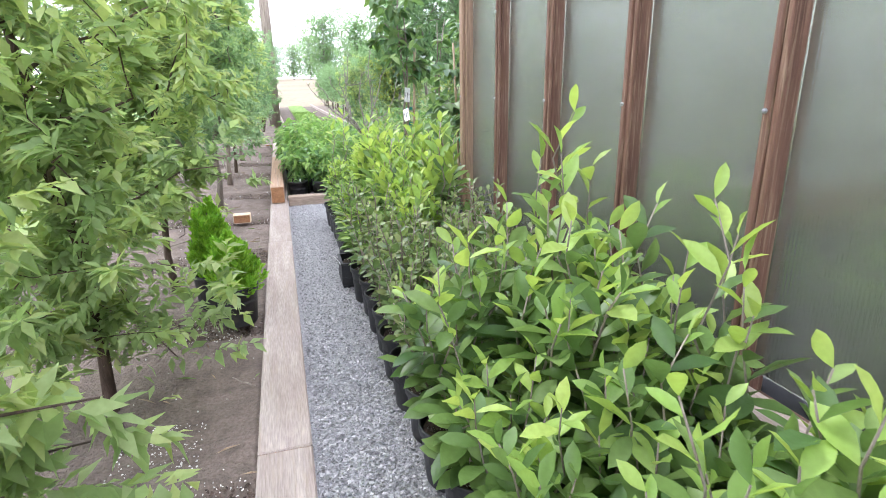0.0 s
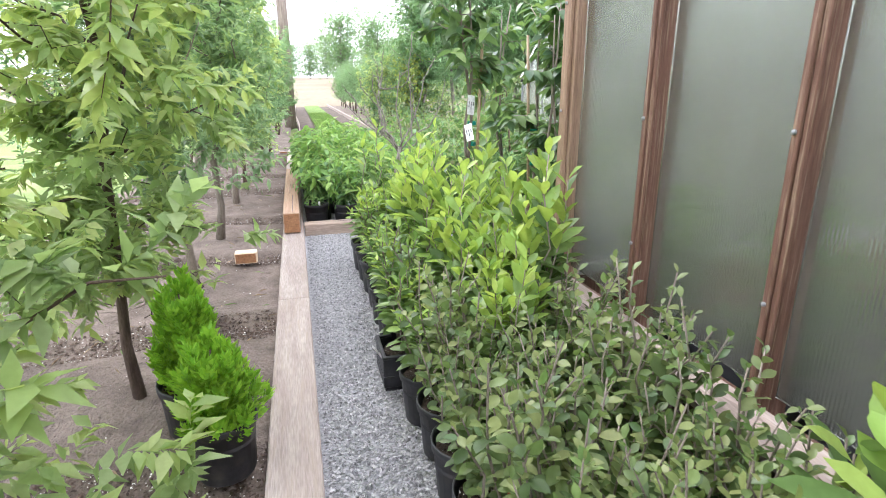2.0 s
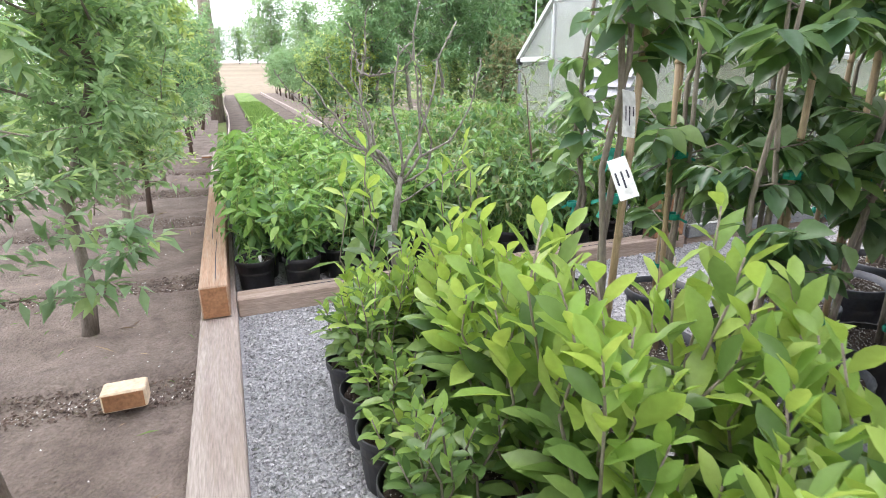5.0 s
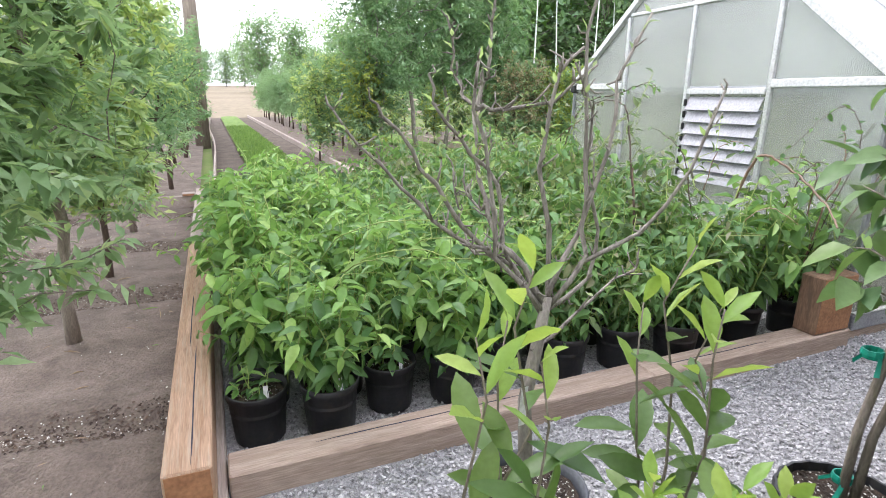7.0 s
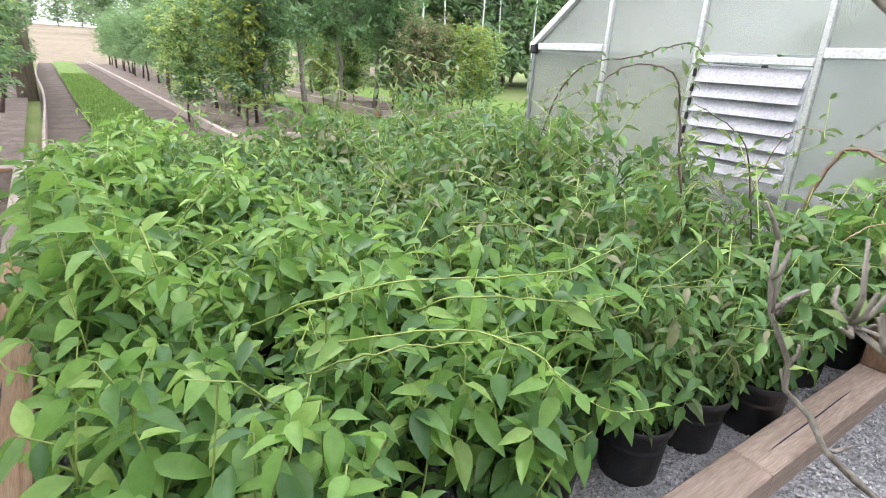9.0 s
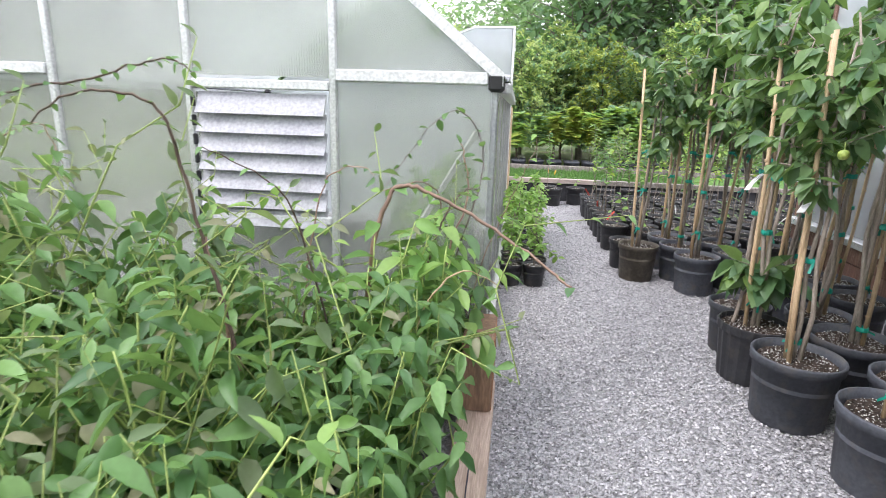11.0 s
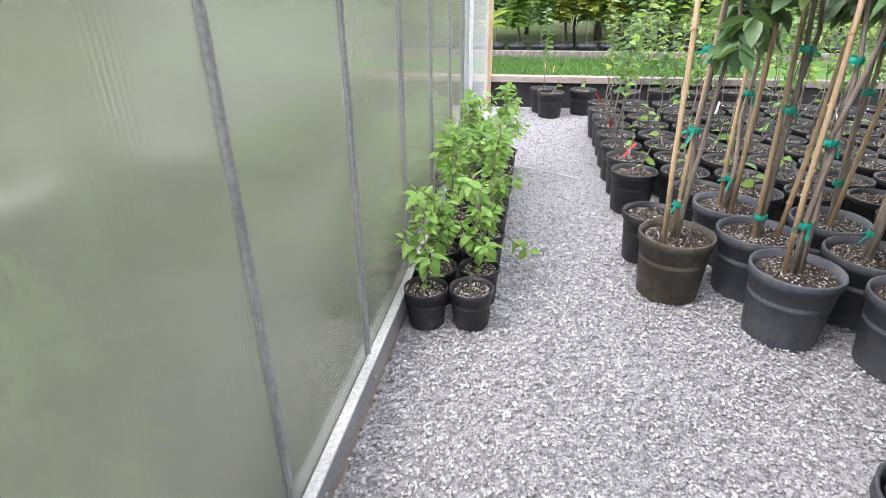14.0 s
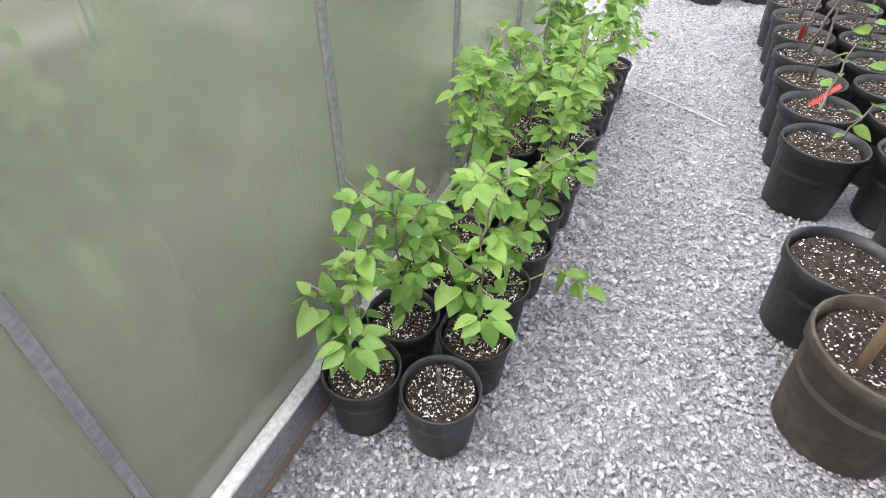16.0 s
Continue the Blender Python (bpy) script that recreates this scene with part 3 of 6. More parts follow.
timber("edging_timber", "brown squared timber across the front of the potted vines", 2.004, 3.395, 9.63, 9.77, -0.05, 0.098, M_BEAM_CROSS, "x", [(-0.1, (0.1, 0.8))], EDGE)
timber("timber_block", "short red-brown timber block standing on the edging", 3.10, 3.38, 9.64, 9.765, 0.099, 0.42, M_BLOCK, "y")
timber("edging_timber", "pale board closing the end of the soil bed", -1.6, -0.02, 15.02, 15.11, -0.02, 0.15, M_BEAM_OLD, "x", None, EDGE)
timber("timber_offcut", "pale cap board on the end of the soil bed", -0.16, -0.02, 15.0, 15.14, 0.151, 0.185, M_BEAM_OLD, "y")
board = thing("edging_board", "long thin bent white board beside the far soil bed", "board", group=EDGE)
for a in range(6):
    pts = [(0.19 + 0.10 * math.sin((a + q) * 0.9) ** 2 - 0.015 * (a + q), 15.05 + 4.8 * (a + q), 0.075) for q in (0, 0.25, 0.5, 0.75, 1)]
    s = Shape()
    for p, q in zip(pts[:-1], pts[1:]):
        s.add([(p[0], p[1], -0.06), (p[0] + 0.03, p[1], -0.06), (p[0] + 0.03, p[1], 0.13), (p[0], p[1], 0.13), (q[0], q[1], -0.06), (q[0] + 0.03, q[1], -0.06), (q[0] + 0.03, q[1], 0.13), (q[0], q[1], 0.13)],
              [(0, 1, 2, 3), (7, 6, 5, 4), (3, 2, 6, 7), (1, 5, 6, 2), (0, 3, 7, 4), (0, 4, 5, 1)])
    part("plank", s.mesh("plank", M_BEAM_OLD), board)
for k in range(5):
    timber("edging_timber", "weathered board edging the hedge row", 2.36, 2.44, 17.0 + 5.5 * k, 22.46 + 5.5 * k, -0.06, 0.10, M_BEAM_OLD, "y", None, EDGE)
for k in range(4):
    timber("edging_timber", "pale weathered board edging the second hedge row", 6.10, 6.18, 19.8 + 5.5 * k, 25.26 + 5.5 * k, -0.02, 0.16, M_BEAM_OLD, "y", None, EDGE)
timber("edging_timber", "pale weathered board closing the second hedge row", 6.19, 8.3, 19.68, 19.76, -0.02, 0.16, M_BEAM_OLD, "x", None, EDGE)
timber("edging_timber", "pale weathered board closing the hedge row", 2.45, 4.85, 16.9, 16.98, -0.02, 0.14, M_BEAM_OLD, "x", None, EDGE)
timber("wood_offcut", "small pale sawn wood offcut lying on the soil", -0.35, -0.19, 8.80, 8.90, 0.03, 0.115, M_WOODCHIP, "y")


# ---- wooden greenhouse with the brown posts ----
WX, WY, WH = 1.42, 7.0, 2.5
wood_house = thing("wooden_greenhouse", "timber-framed greenhouse with milky polycarbonate panels and brown posts", "greenhouse", at=pose(0, 0, 0))
post_y = [6.97] + [6.345 - 0.612 * i for i in range(11)]
for i, py in enumerate(post_y):
    first = i == 0
    s = Shape()
    w = 0.05 if first else 0.024
    s.box(WX - 0.05, WX + 0.045, py - w, py + w, 0.0, WH, 0, 0.004)
    if not first:
        part("batten", Shape().box(WX - 0.066, WX - 0.052, py - 0.030, py - 0.012, 0.44, WH, 0, 0.003).mesh("batten", M_POST), wood_house)
    strip = Shape().box(WX - 0.074 if not first else WX - 0.07, WX - 0.052, py - 0.010 if not first else py - 0.03, py + 0.010 if not first else py + 0.03, 0.46, WH - 0.02, 0, 0.003)
    part("cover_strip", strip.mesh("cover_strip", M_POST_OLD if first else M_POST), wood_house)
    part("post", s.mesh("post", M_POST_OLD if first else M_POST), wood_house, "bare pale corner post" if first else "")
bolt = Shape().lathe(0, 0, [(0.0, 0.008), (0.006, 0.006), (0.007, 0.0)], 8).mesh("screw_head", M_ALU_DARK)
for i, py in enumerate(post_y[:7]):
    for z in (0.75, 1.2, 1.65):
        part("screw", bolt, wood_house, "", pose(WX - 0.0745, py, z, 0, -90, 0))
for i in range(len(post_y) - 1):
    s = Shape().box(WX - 0.004, WX + 0.006, post_y[i + 1] + 0.025, post_y[i] - (0.051 if i == 0 else 0.025), 0.47, WH - 0.01)
    part("panel", s.mesh("panel", M_POLY_WOOD), wood_house, "milky ribbed polycarbonate")
s = Shape()
s.add([(WX - 0.14, -0.5, 0.39), (WX - 0.052, -0.5, 0.45), (WX - 0.052, -0.5, 0.41), (WX - 0.13, -0.5, 0.36), (WX - 0.14, 6.9, 0.39), (WX - 0.052, 6.9, 0.45), (WX - 0.052, 6.9, 0.41), (WX - 0.13, 6.9, 0.36)],
      [(0, 1, 2, 3), (7, 6, 5, 4), (0, 4, 5, 1), (3, 2, 6, 7), (0, 3, 7, 4), (1, 5, 6, 2)])
part("sill", s.mesh("sill", M_BEAM_OLD), wood_house, "pale sloping timber sill")
for k in range(3):
    part("base_board", Shape().box(WX - 0.03, WX + 0.03, -0.5, 6.9, 0.002 + 0.136 * k, 0.132 + 0.136 * k, 0, 0.004).mesh("base_board", M_POST), wood_house)
    part("base_board", Shape().box(1.48, 6.4, WY + 0.0, WY + 0.05, 0.002 + 0.126 * k, 0.122 + 0.126 * k, 0, 0.004).mesh("base_board", M_POST), wood_house)
part("sill", Shape().box(1.48, 6.42, WY - 0.01, WY + 0.10, 0.385, 0.44, 0, 0.006).mesh("sill", M_ALU), wood_house, "pale metal sill")
for i in range(8):
    a = 1.482 + 0.6145 * i
    part("panel", Shape().box(a + 0.03, a + 0.584, WY + 0.012, WY + 0.022, 0.445, 2.5).mesh("panel", M_POLY_ALU), wood_house, "milky polycarbonate end wall")
    part("post", Shape().box(a + 0.587, a + 0.641, WY - 0.02, WY + 0.034, 0.445, 2.5, 0, 0.004).mesh("post", M_POST), wood_house)
# Unseen far wall, added pale above and dark below to grade the front panels.
part("panel", Shape().box(6.43, 6.44, -0.5, WY, 0.9, 2.5).mesh("panel", M_POLY_ALU), wood_house)
part("base_board", Shape().box(6.42, 6.45, -0.5, WY, 0.002, 0.895, 0, 0.004).mesh("base_board", M_POST), wood_house)
part("panel", Shape().box(1.46, 6.42, -0.52, -0.51, 0.0, 2.5).mesh("panel", M_POLY_WOOD), wood_house)
part("plate", Shape().box(WX - 0.06, WX + 0.05, -0.55, 7.03, WH + 0.002, WH + 0.09, 0, 0.005).mesh("plate", M_POST), wood_house)
part("roof", Shape().add([(1.3, -0.6, 2.6), (3.9, -0.6, 3.9), (6.6, -0.6, 2.6), (1.3, 7.1, 2.6), (3.9, 7.1, 3.9), (6.6, 7.1, 2.6), (1.3, -0.6, 2.59), (3.9, -0.6, 3.89), (6.6, -0.6, 2.59), (1.3, 7.1, 2.59), (3.9, 7.1, 3.89), (6.6, 7.1, 2.59)],
                         [(0, 1, 4, 3), (1, 2, 5, 4), (9, 10, 7, 6), (10, 11, 8, 7), (0, 3, 9, 6), (2, 8, 11, 5)]).mesh("roof", M_POLY_ALU), wood_house)
part("gable", Shape().add([(1.42, 7.02, 2.5), (6.42, 7.02, 2.5), (3.9, 7.02, 3.85), (1.42, 7.03, 2.5), (6.42, 7.03, 2.5), (3.9, 7.03, 3.85)], [(0, 1, 2), (5, 4, 3)]).mesh("gable", M_POLY_WOOD), wood_house)


# ---- aluminium greenhouse ----
GX, GX2, GY, GY2, EAVE, RIDGE = 3.44, 7.08, 9.70, 12.38, 1.40, 2.50
GM = (GY + GY2) / 2
house = thing("aluminium_greenhouse", "aluminium-framed greenhouse with milky twin-wall panels and a white louvre window", "greenhouse")


def rake(yy):
    return EAVE + (RIDGE - EAVE) * (1 - abs(yy - GM) / (GM - GY))


def gable_panel(ya, yb, za, zb, x):
    """A gable sheet from ya to yb, cut off by the rake."""
    ys = [ya, yb] if not ya < GM < yb else [ya, GM, yb]
    top = [min(zb, rake(q) - 0.01) for q in ys]
    n = len(ys)
    v = [(x, q, za) for q in ys] + [(x, q, max(t, za + 0.001)) for q, t in zip(ys, top)]
    v += [(x + 0.008, b, c) for _, b, c in v]
    f = []
    for i in range(n - 1):
        f += [(i, n + i, n + i + 1, i + 1), (2 * n + i, 2 * n + i + 1, 3 * n + i + 1, 3 * n + i)]
    f += [(0, 2 * n, 3 * n, n), (n - 1, 2 * n - 1, 4 * n - 1, 3 * n - 1)]
    return Shape().add(v, f).mesh("gable_panel", M_POLY_GABLE)


gm_y = [GY + 0.0025, 10.385, GM, 11.70, GY2 - 0.0025]
for i in range(4):
    a, b = gm_y[i] + 0.012, gm_y[i + 1] - 0.012
    if i == 1:
        part("gable_panel", gable_panel(a, b, 0.12, 0.76, GX), house)
        part("gable_panel", gable_panel(a, b, 1.40, 1.94, GX), house)
    elif i in (0, 3):
        part("gable_panel", gable_panel(a, b, 0.12, 1.385, GX), house)
        part("gable_panel", gable_panel(a, b, 1.43, 3.0, GX), house)
    else:
        part("gable_panel", gable_panel(a, b, 0.12, 1.94, GX), house)
    if i in (1, 2):
        part("gable_panel", gable_panel(a, b, 1.965, 3.0, GX), house)
for yy in gm_y[1:4]:
    part("mullion", Shape().box(GX - 0.02, GX + 0.02, yy - 0.015, yy + 0.015, 0.1, rake(yy) - 0.02, 0, 0.004).mesh("mullion", M_ALU), house)
part("rail", Shape().box(GX - 0.03, GX + 0.012, GY + 0.031, 10.368, 1.385, 1.435, 0, 0.005).mesh("rail", M_WHITE), house)
part("rail", Shape().box(GX - 0.03, GX + 0.012, 11.717, GY2 - 0.05, 1.385, 1.435, 0, 0.005).mesh("rail", M_WHITE), house)
part("rail", Shape().box(GX - 0.024, GX + 0.012, 10.402, 11.683, 1.94, 1.965, 0, 0.004).mesh("rail", M_WHITE), house)
for a, b in ((GY, GM), (GY2, GM)):
    d = -1 if a < GM else 1
    s = Shape().add([(GX - 0.035, a + d * 0.03, EAVE - 0.02), (GX - 0.035, b, RIDGE - 0.0), (GX - 0.035, b, RIDGE + 0.05), (GX - 0.035, a + d * 0.03, EAVE + 0.035),
                     (GX + 0.03, a + d * 0.03, EAVE - 0.02), (GX + 0.03, b, RIDGE - 0.0), (GX + 0.03, b, RIDGE + 0.05), (GX + 0.03, a + d * 0.03, EAVE + 0.035)],
                    [(0, 1, 2, 3), (7, 6, 5, 4), (3, 2, 6, 7), (0, 4, 5, 1), (0, 3, 7, 4)])
    part("rake_bar", s.mesh("rake_bar", M_WHITE), house, "white aluminium rake bar")
for cx in (GX, GX2):
    for cy, d in ((GY, -1), (GY2, 1)):
        part("corner_post", Shape().box(cx - 0.02, cx + 0.012, cy - 0.013, cy + 0.013, 0.0, EAVE - 0.03, 0, 0.005).mesh("corner_post", M_ALU_DARK), house)
        part("corner_cap", Shape().box(cx - 0.038, cx + 0.034, cy - 0.036, cy + 0.03, EAVE - 0.042, EAVE + 0.03, 0, 0.012).lathe(cx - 0.002, cy - 0.003, [(0.03, EAVE + 0.0301), (0.016, EAVE + 0.045), (0.0, EAVE + 0.047)], 8).mesh("corner_cap", M_BLACK), house, "black plastic corner cap")
louvre = part("louvre_window", Shape().box(GX - 0.026, GX + 0.014, 10.402, 11.022, 1.345, 1.385, 0, 0.005).mesh("louvre_window", M_WHITE), house, "white louvre window, slats part open")
part("window_sill", Shape().box(GX - 0.026, GX + 0.014, 10.402, 11.022, 0.765, 0.80, 0, 0.005).mesh("window_sill", M_WHITE), louvre)
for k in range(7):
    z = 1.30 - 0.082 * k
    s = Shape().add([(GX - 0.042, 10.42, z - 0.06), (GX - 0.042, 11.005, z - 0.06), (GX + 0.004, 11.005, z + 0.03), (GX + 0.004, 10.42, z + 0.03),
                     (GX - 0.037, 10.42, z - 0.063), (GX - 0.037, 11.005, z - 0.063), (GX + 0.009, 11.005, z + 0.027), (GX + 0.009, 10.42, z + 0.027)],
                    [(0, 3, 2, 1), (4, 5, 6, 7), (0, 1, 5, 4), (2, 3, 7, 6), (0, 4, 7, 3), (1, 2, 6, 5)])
    part("slat", s.mesh("slat", M_LOUVRE_SHADED), louvre)
    for yy in (11.016,):
        part("clip", Shape().box(GX - 0.04, GX - 0.015, yy - 0.006, yy + 0.006, z - 0.035, z + 0.012, 0, 0.003).mesh("clip", M_BLACK), louvre, "black slat clip")
side_x = [GX + 0.005] + [4.094 + 0.605 * i for i in range(5)] + [GX2 - 0.03]
for i in range(6):
    a, b = side_x[i] + 0.008, side_x[i + 1] - 0.008
    part("side_panel", Shape().box(a, b, GY, GY + 0.008, 0.12, EAVE - 0.03).mesh("side_panel", M_POLY_SIDE_DIM), house, "milky twin-wall side panel")
    part("side_panel", Shape().box(a, b, GY2 - 0.008, GY2, 0.12, EAVE - 0.03).mesh("side_panel", M_POLY_SIDE_DIM), house)
    for sgn, ya in ((-1, GY - 0.05), (1, GY2 + 0.05)):
        z0, z1 = EAVE + 0.0, RIDGE + 0.02
        v = [(a, ya, z0), (b, ya, z0), (b, GM, z1), (a, GM, z1)]
        v += [(p, q, r + 0.01) for p, q, r in v]
        part("roof_panel", Shape().add(v, [(3, 2, 1, 0), (4, 5, 6, 7), (0, 1, 5, 4), (1, 2, 6, 5), (2, 3, 7, 6), (3, 0, 4, 7)]).mesh("roof_panel", M_POLY_ALU), house)
        part("roof_bar", Shape().tube([(side_x[i + 1], ya, z0 + 0.02), (side_x[i + 1], GM, z1 + 0.02)], 0.012, 4).mesh("roof_bar", M_WHITE), house)
for x in side_x[1:-1]:
    for ya in (GY, GY2):
        part("mullion", Shape().box(x - 0.007, x + 0.007, ya - 0.010, ya + 0.012, 0.11, EAVE - 0.02, 0, 0.002).mesh("mullion", M_ALU_DARK), house)
for ya, yb in ((GY - 0.06, GY - 0.004), (GY2 + 0.004, GY2 + 0.06)):
    part("gutter", Shape().box(GX + 0.06, GX2 - 0.06, ya, yb, EAVE - 0.045, EAVE + 0.0, 0, 0.006).mesh("gutter", M_ALU), house)
    part("gutter_lip", Shape().box(GX + 0.06, GX2 - 0.06, ya + 0.005, yb + 0.02, EAVE + 0.004, EAVE + 0.02, 0, 0.004).mesh("gutter_lip", M_ALU_DARK), house)
part("base_rail", Shape().box(GX + 0.035, GX2 - 0.035, GY - 0.03, GY + 0.012, 0.05, 0.146, 0, 0.006).mesh("base_rail", M_ALU_DARK), house, "grey metal base rail with bolts")
# Light on the rail's top is put in as a paler metal strip.
part("rail_flange", Shape().box(GX + 0.035, GX2 - 0.035, GY - 0.034, GY - 0.001, 0.1465, 0.158, 0, 0.003).mesh("rail_flange", M_ALU), house, "metal flange on the base rail, its lit top painted lighter")
part("base_rail", Shape().box(GX - 0.03, GX + 0.012, GY + 0.03, GY2 - 0.03, 0.0, 0.118, 0, 0.006).mesh("base_rail", M_ALU), house)
part("base_sleeper", Shape().box(GX + 0.035, GX2 - 0.035, GY - 0.016, GY + 0.03, -0.05, 0.048, 0, 0.004).mesh("base_sleeper", M_BEAM_CROSS), house, "damp timber under the base rail")
for k in range(8):
    part("bolt", bolt, house, "", pose(GX + 0.3 + 0.46 * k, GY - 0.031, 0.095, 90, 0, 0))
part("ridge", Shape().box(GX - 0.02, GX2 + 0.02, GM - 0.03, GM + 0.03, RIDGE + 0.02, RIDGE + 0.06, 0, 0.008).mesh("ridge", M_WHITE), house)
part("end_wall", Shape().add([(GX2, GY, 0.1), (GX2, GY2, 0.1), (GX2, GY2, EAVE), (GX2, GM, RIDGE), (GX2, GY, EAVE), (GX2 + 0.008, GY, 0.1), (GX2 + 0.008, GY2, 0.1), (GX2 + 0.008, GY2, EAVE), (GX2 + 0.008, GM, RIDGE), (GX2 + 0.008, GY, EAVE)],
                             [(4, 3, 2, 1, 0), (5, 6, 7, 8, 9)]).mesh("end_wall", M_POLY_ALU), house)
part("brace", Shape().tube([(GX + 0.024, GY + 0.07, 1.2), (GX + 0.024, GY + 0.50, 0.45)], 0.014, 4).mesh("brace", M_WHITE), house, "slanting aluminium brace")

# taller glasshouse beyond
tall = thing("far_greenhouse", "taller white-framed polycarbonate greenhouse beyond the first", "greenhouse", at=pose(7.62, 9.72, 0))
part("wall", Shape().box(0, 2.4, 0.0, 0.012, 0.0, 2.18).mesh("wall", M_POLY_ALU), tall)
part("gable", Shape().add([(0, 0.0, 0.0), (0, 2.6, 0.0), (0, 2.6, 1.4), (0, 0.42, 2.18), (0, 0.0, 2.18), (0.01, 0.0, 0.0), (0.01, 2.6, 0.0), (0.01, 2.6, 1.4), (0.01, 0.42, 2.18), (0.01, 0.0, 2.18)], [(4, 3, 2, 1, 0), (5, 6, 7, 8, 9)]).mesh("gable", M_POLY_ALU), tall)
part("roof", Shape().box(-0.02, 2.42, -0.02, 0.42, 2.185, 2.20).add([(-0.02, 0.42, 2.2), (2.42, 0.42, 2.2), (2.42, 2.65, 1.41), (-0.02, 2.65, 1.41)], [(0, 1, 2, 3), (3, 2, 1, 0)]).mesh("roof", M_POLY_ALU), tall)
part("corner_post", Shape().box(-0.03, 0.012, -0.03, -0.004, 0.0, 2.2, 0, 0.004).mesh("corner_post", M_WHITE), tall)
part("rail", Shape().box(-0.026, -0.002, 0.0, 2.0, 1.66, 1.69, 0, 0.004).mesh("rail", M_WHITE), tall)
part("rail", Shape().tube([(-0.02, -0.02, 2.19), (-0.02, 0.42, 2.19), (-0.02, 2.62, 1.41)], 0.014, 4).mesh("rail", M_WHITE), tall)

for q in [w for w in wood_house.children if w.name.split(".")[0] in ("roof", "gable")] + list(house.children) + list(tall.children):
    if q.name.split(".")[0] in ("panel", "roof", "gable", "gable_panel", "side_panel", "roof_panel", "end_wall", "wall"):
        q.visible_shadow = False

# Black floors, not seen directly, added so the panels darken towards the bottom.
for n, x0, x1, y0, y1 in (("greenhouse_floor_1", 1.47, 6.41, -0.48, 6.98), ("greenhouse_floor_2", GX + 0.04, GX2 - 0.04, GY + 0.04, GY2 - 0.04)):
    thing(n, "unseen black floor sheet added to darken the lower greenhouse panels", "floor", kind="structure",
          data=sheet(n, [x0 + (x1 - x0) * i / 8 for i in range(9)], [y0 + (y1 - y0) * i / 8 for i in range(9)], lambda x, y: 0.012 + relief(x, y, 2, 0.003), [M_FABRIC]))

# ---- raised bed with a fabric liner at the end of the yard ----
bed = thing("raised_bed", "raised bed edged with a pale timber rail and black fabric", "raised bed", at=pose(9.42, 0, 0))
part("liner", Shape().box(0.03, 0.07, 4.0, 10.6, -0.02, 0.26, 0, 0.004).mesh("liner", M_FABRIC), bed, "black landscape fabric liner")
for a in range(3):
    part("rail", Shape().box(0.0, 0.10, 4.0 + 2.2 * a, 6.195 + 2.2 * a, 0.261, 0.33, 0, 0.006).mesh("rail", M_BEAM_OLD if a == 2 else M_BARK_GREY), bed, "pale yellow timber rail" if a == 2 else "grey timber rail")
rail_fence = thing("low_fence", "low grey board fence with posts behind the greenhouse", "fence", at=pose(9.6, 9.75, 0))
for k in range(4):
    part("board", Shape().box(0.13 * k, 0.11 + 0.13 * k, 0.0, 0.025, 0.0, 0.85 - 0.04 * (k % 2), 0, 0.004).mesh("board", M_BARK_GREY), rail_fence)
for k in range(2):
    part("stake", Shape().tube([(-0.2 + 0.1 * k, -0.05, 0), (-0.2 + 0.1 * k, -0.04, 1.25 + 0.1 * k)], 0.02, 6).mesh("stake", M_BAMBOO), rail_fence, "tall pale stake")
timber("edging_timber", "weathered timber edging the far potted shrubs", 12.75, 12.87, 4.5, 10.5, 0.0, 0.22, M_BARK_GREY, "y", None, EDGE)

# ---- pole ----
pole = thing("utility_pole", "tall weathered wooden pole with a climbing vine", "pole", at=pose(0.0, 24.0, 0))
part("shaft", Shape().tube([(0, 0, -0.2), (0.03, 0, 3.5), (-0.05, 0, 8.0)], [0.2, 0.17, 0.13], 10).mesh("shaft", M_POLE, True), pole)


# ---- pots ----
def pot_mesh(r, h, mat, fluted=False):
    b = r * 0.84
    prof = [(0.0, 0.0), (b * 0.96, 0.0), (b, 0.008), (r * 0.965, h * 0.86), (r * 1.03, h * 0.865), (r * 1.04, h * 0.985), (r * 1.03, h), (r * 0.985, h), (r * 0.95, h * 0.84), (r * 0.93, h * 0.6)]
    return Shape().lathe(0, 0, prof, 40 if fluted else 24, 0, 0.03 if fluted else 0.0).mesh("pot", mat, not fluted)


def soil_mesh(r, h, specks=60):
    """Potting mix just under the rim, uneven, with white perlite and bark bits."""
    s = Shape()
    rings = [(0.0, 1)] + [(r * 0.95 * k / 4, 14) for k in (1, 2, 3, 4)]
    v = [(0, 0, h + 0.008)]
    for q, n in rings[1:]:
        v += [(q * math.cos(6.2832 * i / n), q * math.sin(6.2832 * i / n), h + rnd.uniform(-0.006, 0.006)) for i in range(n)]
    f = [(0, 1 + i, 1 + (i + 1) % 14) for i in range(14)]
    for k in range(3):
        a = 1 + 14 * k
        f += [(a + i, a + 14 + i, a + 14 + (i + 1) % 14, a + (i + 1) % 14) for i in range(14)]
    s.add(v, f)
    for i in range(specks):
        q, a = r * 0.88 * math.sqrt(rnd.random()), rnd.uniform(0, 6.28)
        c = Vector((q * math.cos(a), q * math.sin(a), h + 0.006))
        e = rnd.uniform(0.0022, 0.0052) if i % 4 else rnd.uniform(0.005, 0.010)
        t = [c + e * Vector((rnd.uniform(-1, 1), rnd.uniform(-1, 1), rnd.uniform(-0.5, 0.7))) for _ in range(4)]
        s.add(t, [(0, 1, 2), (0, 2, 3), (0, 3, 1), (1, 3, 2)], 1 if i % 4 else 2)
    return s.mesh("soil", [M_POTMIX, M_PERLITE, M_POTMIX])


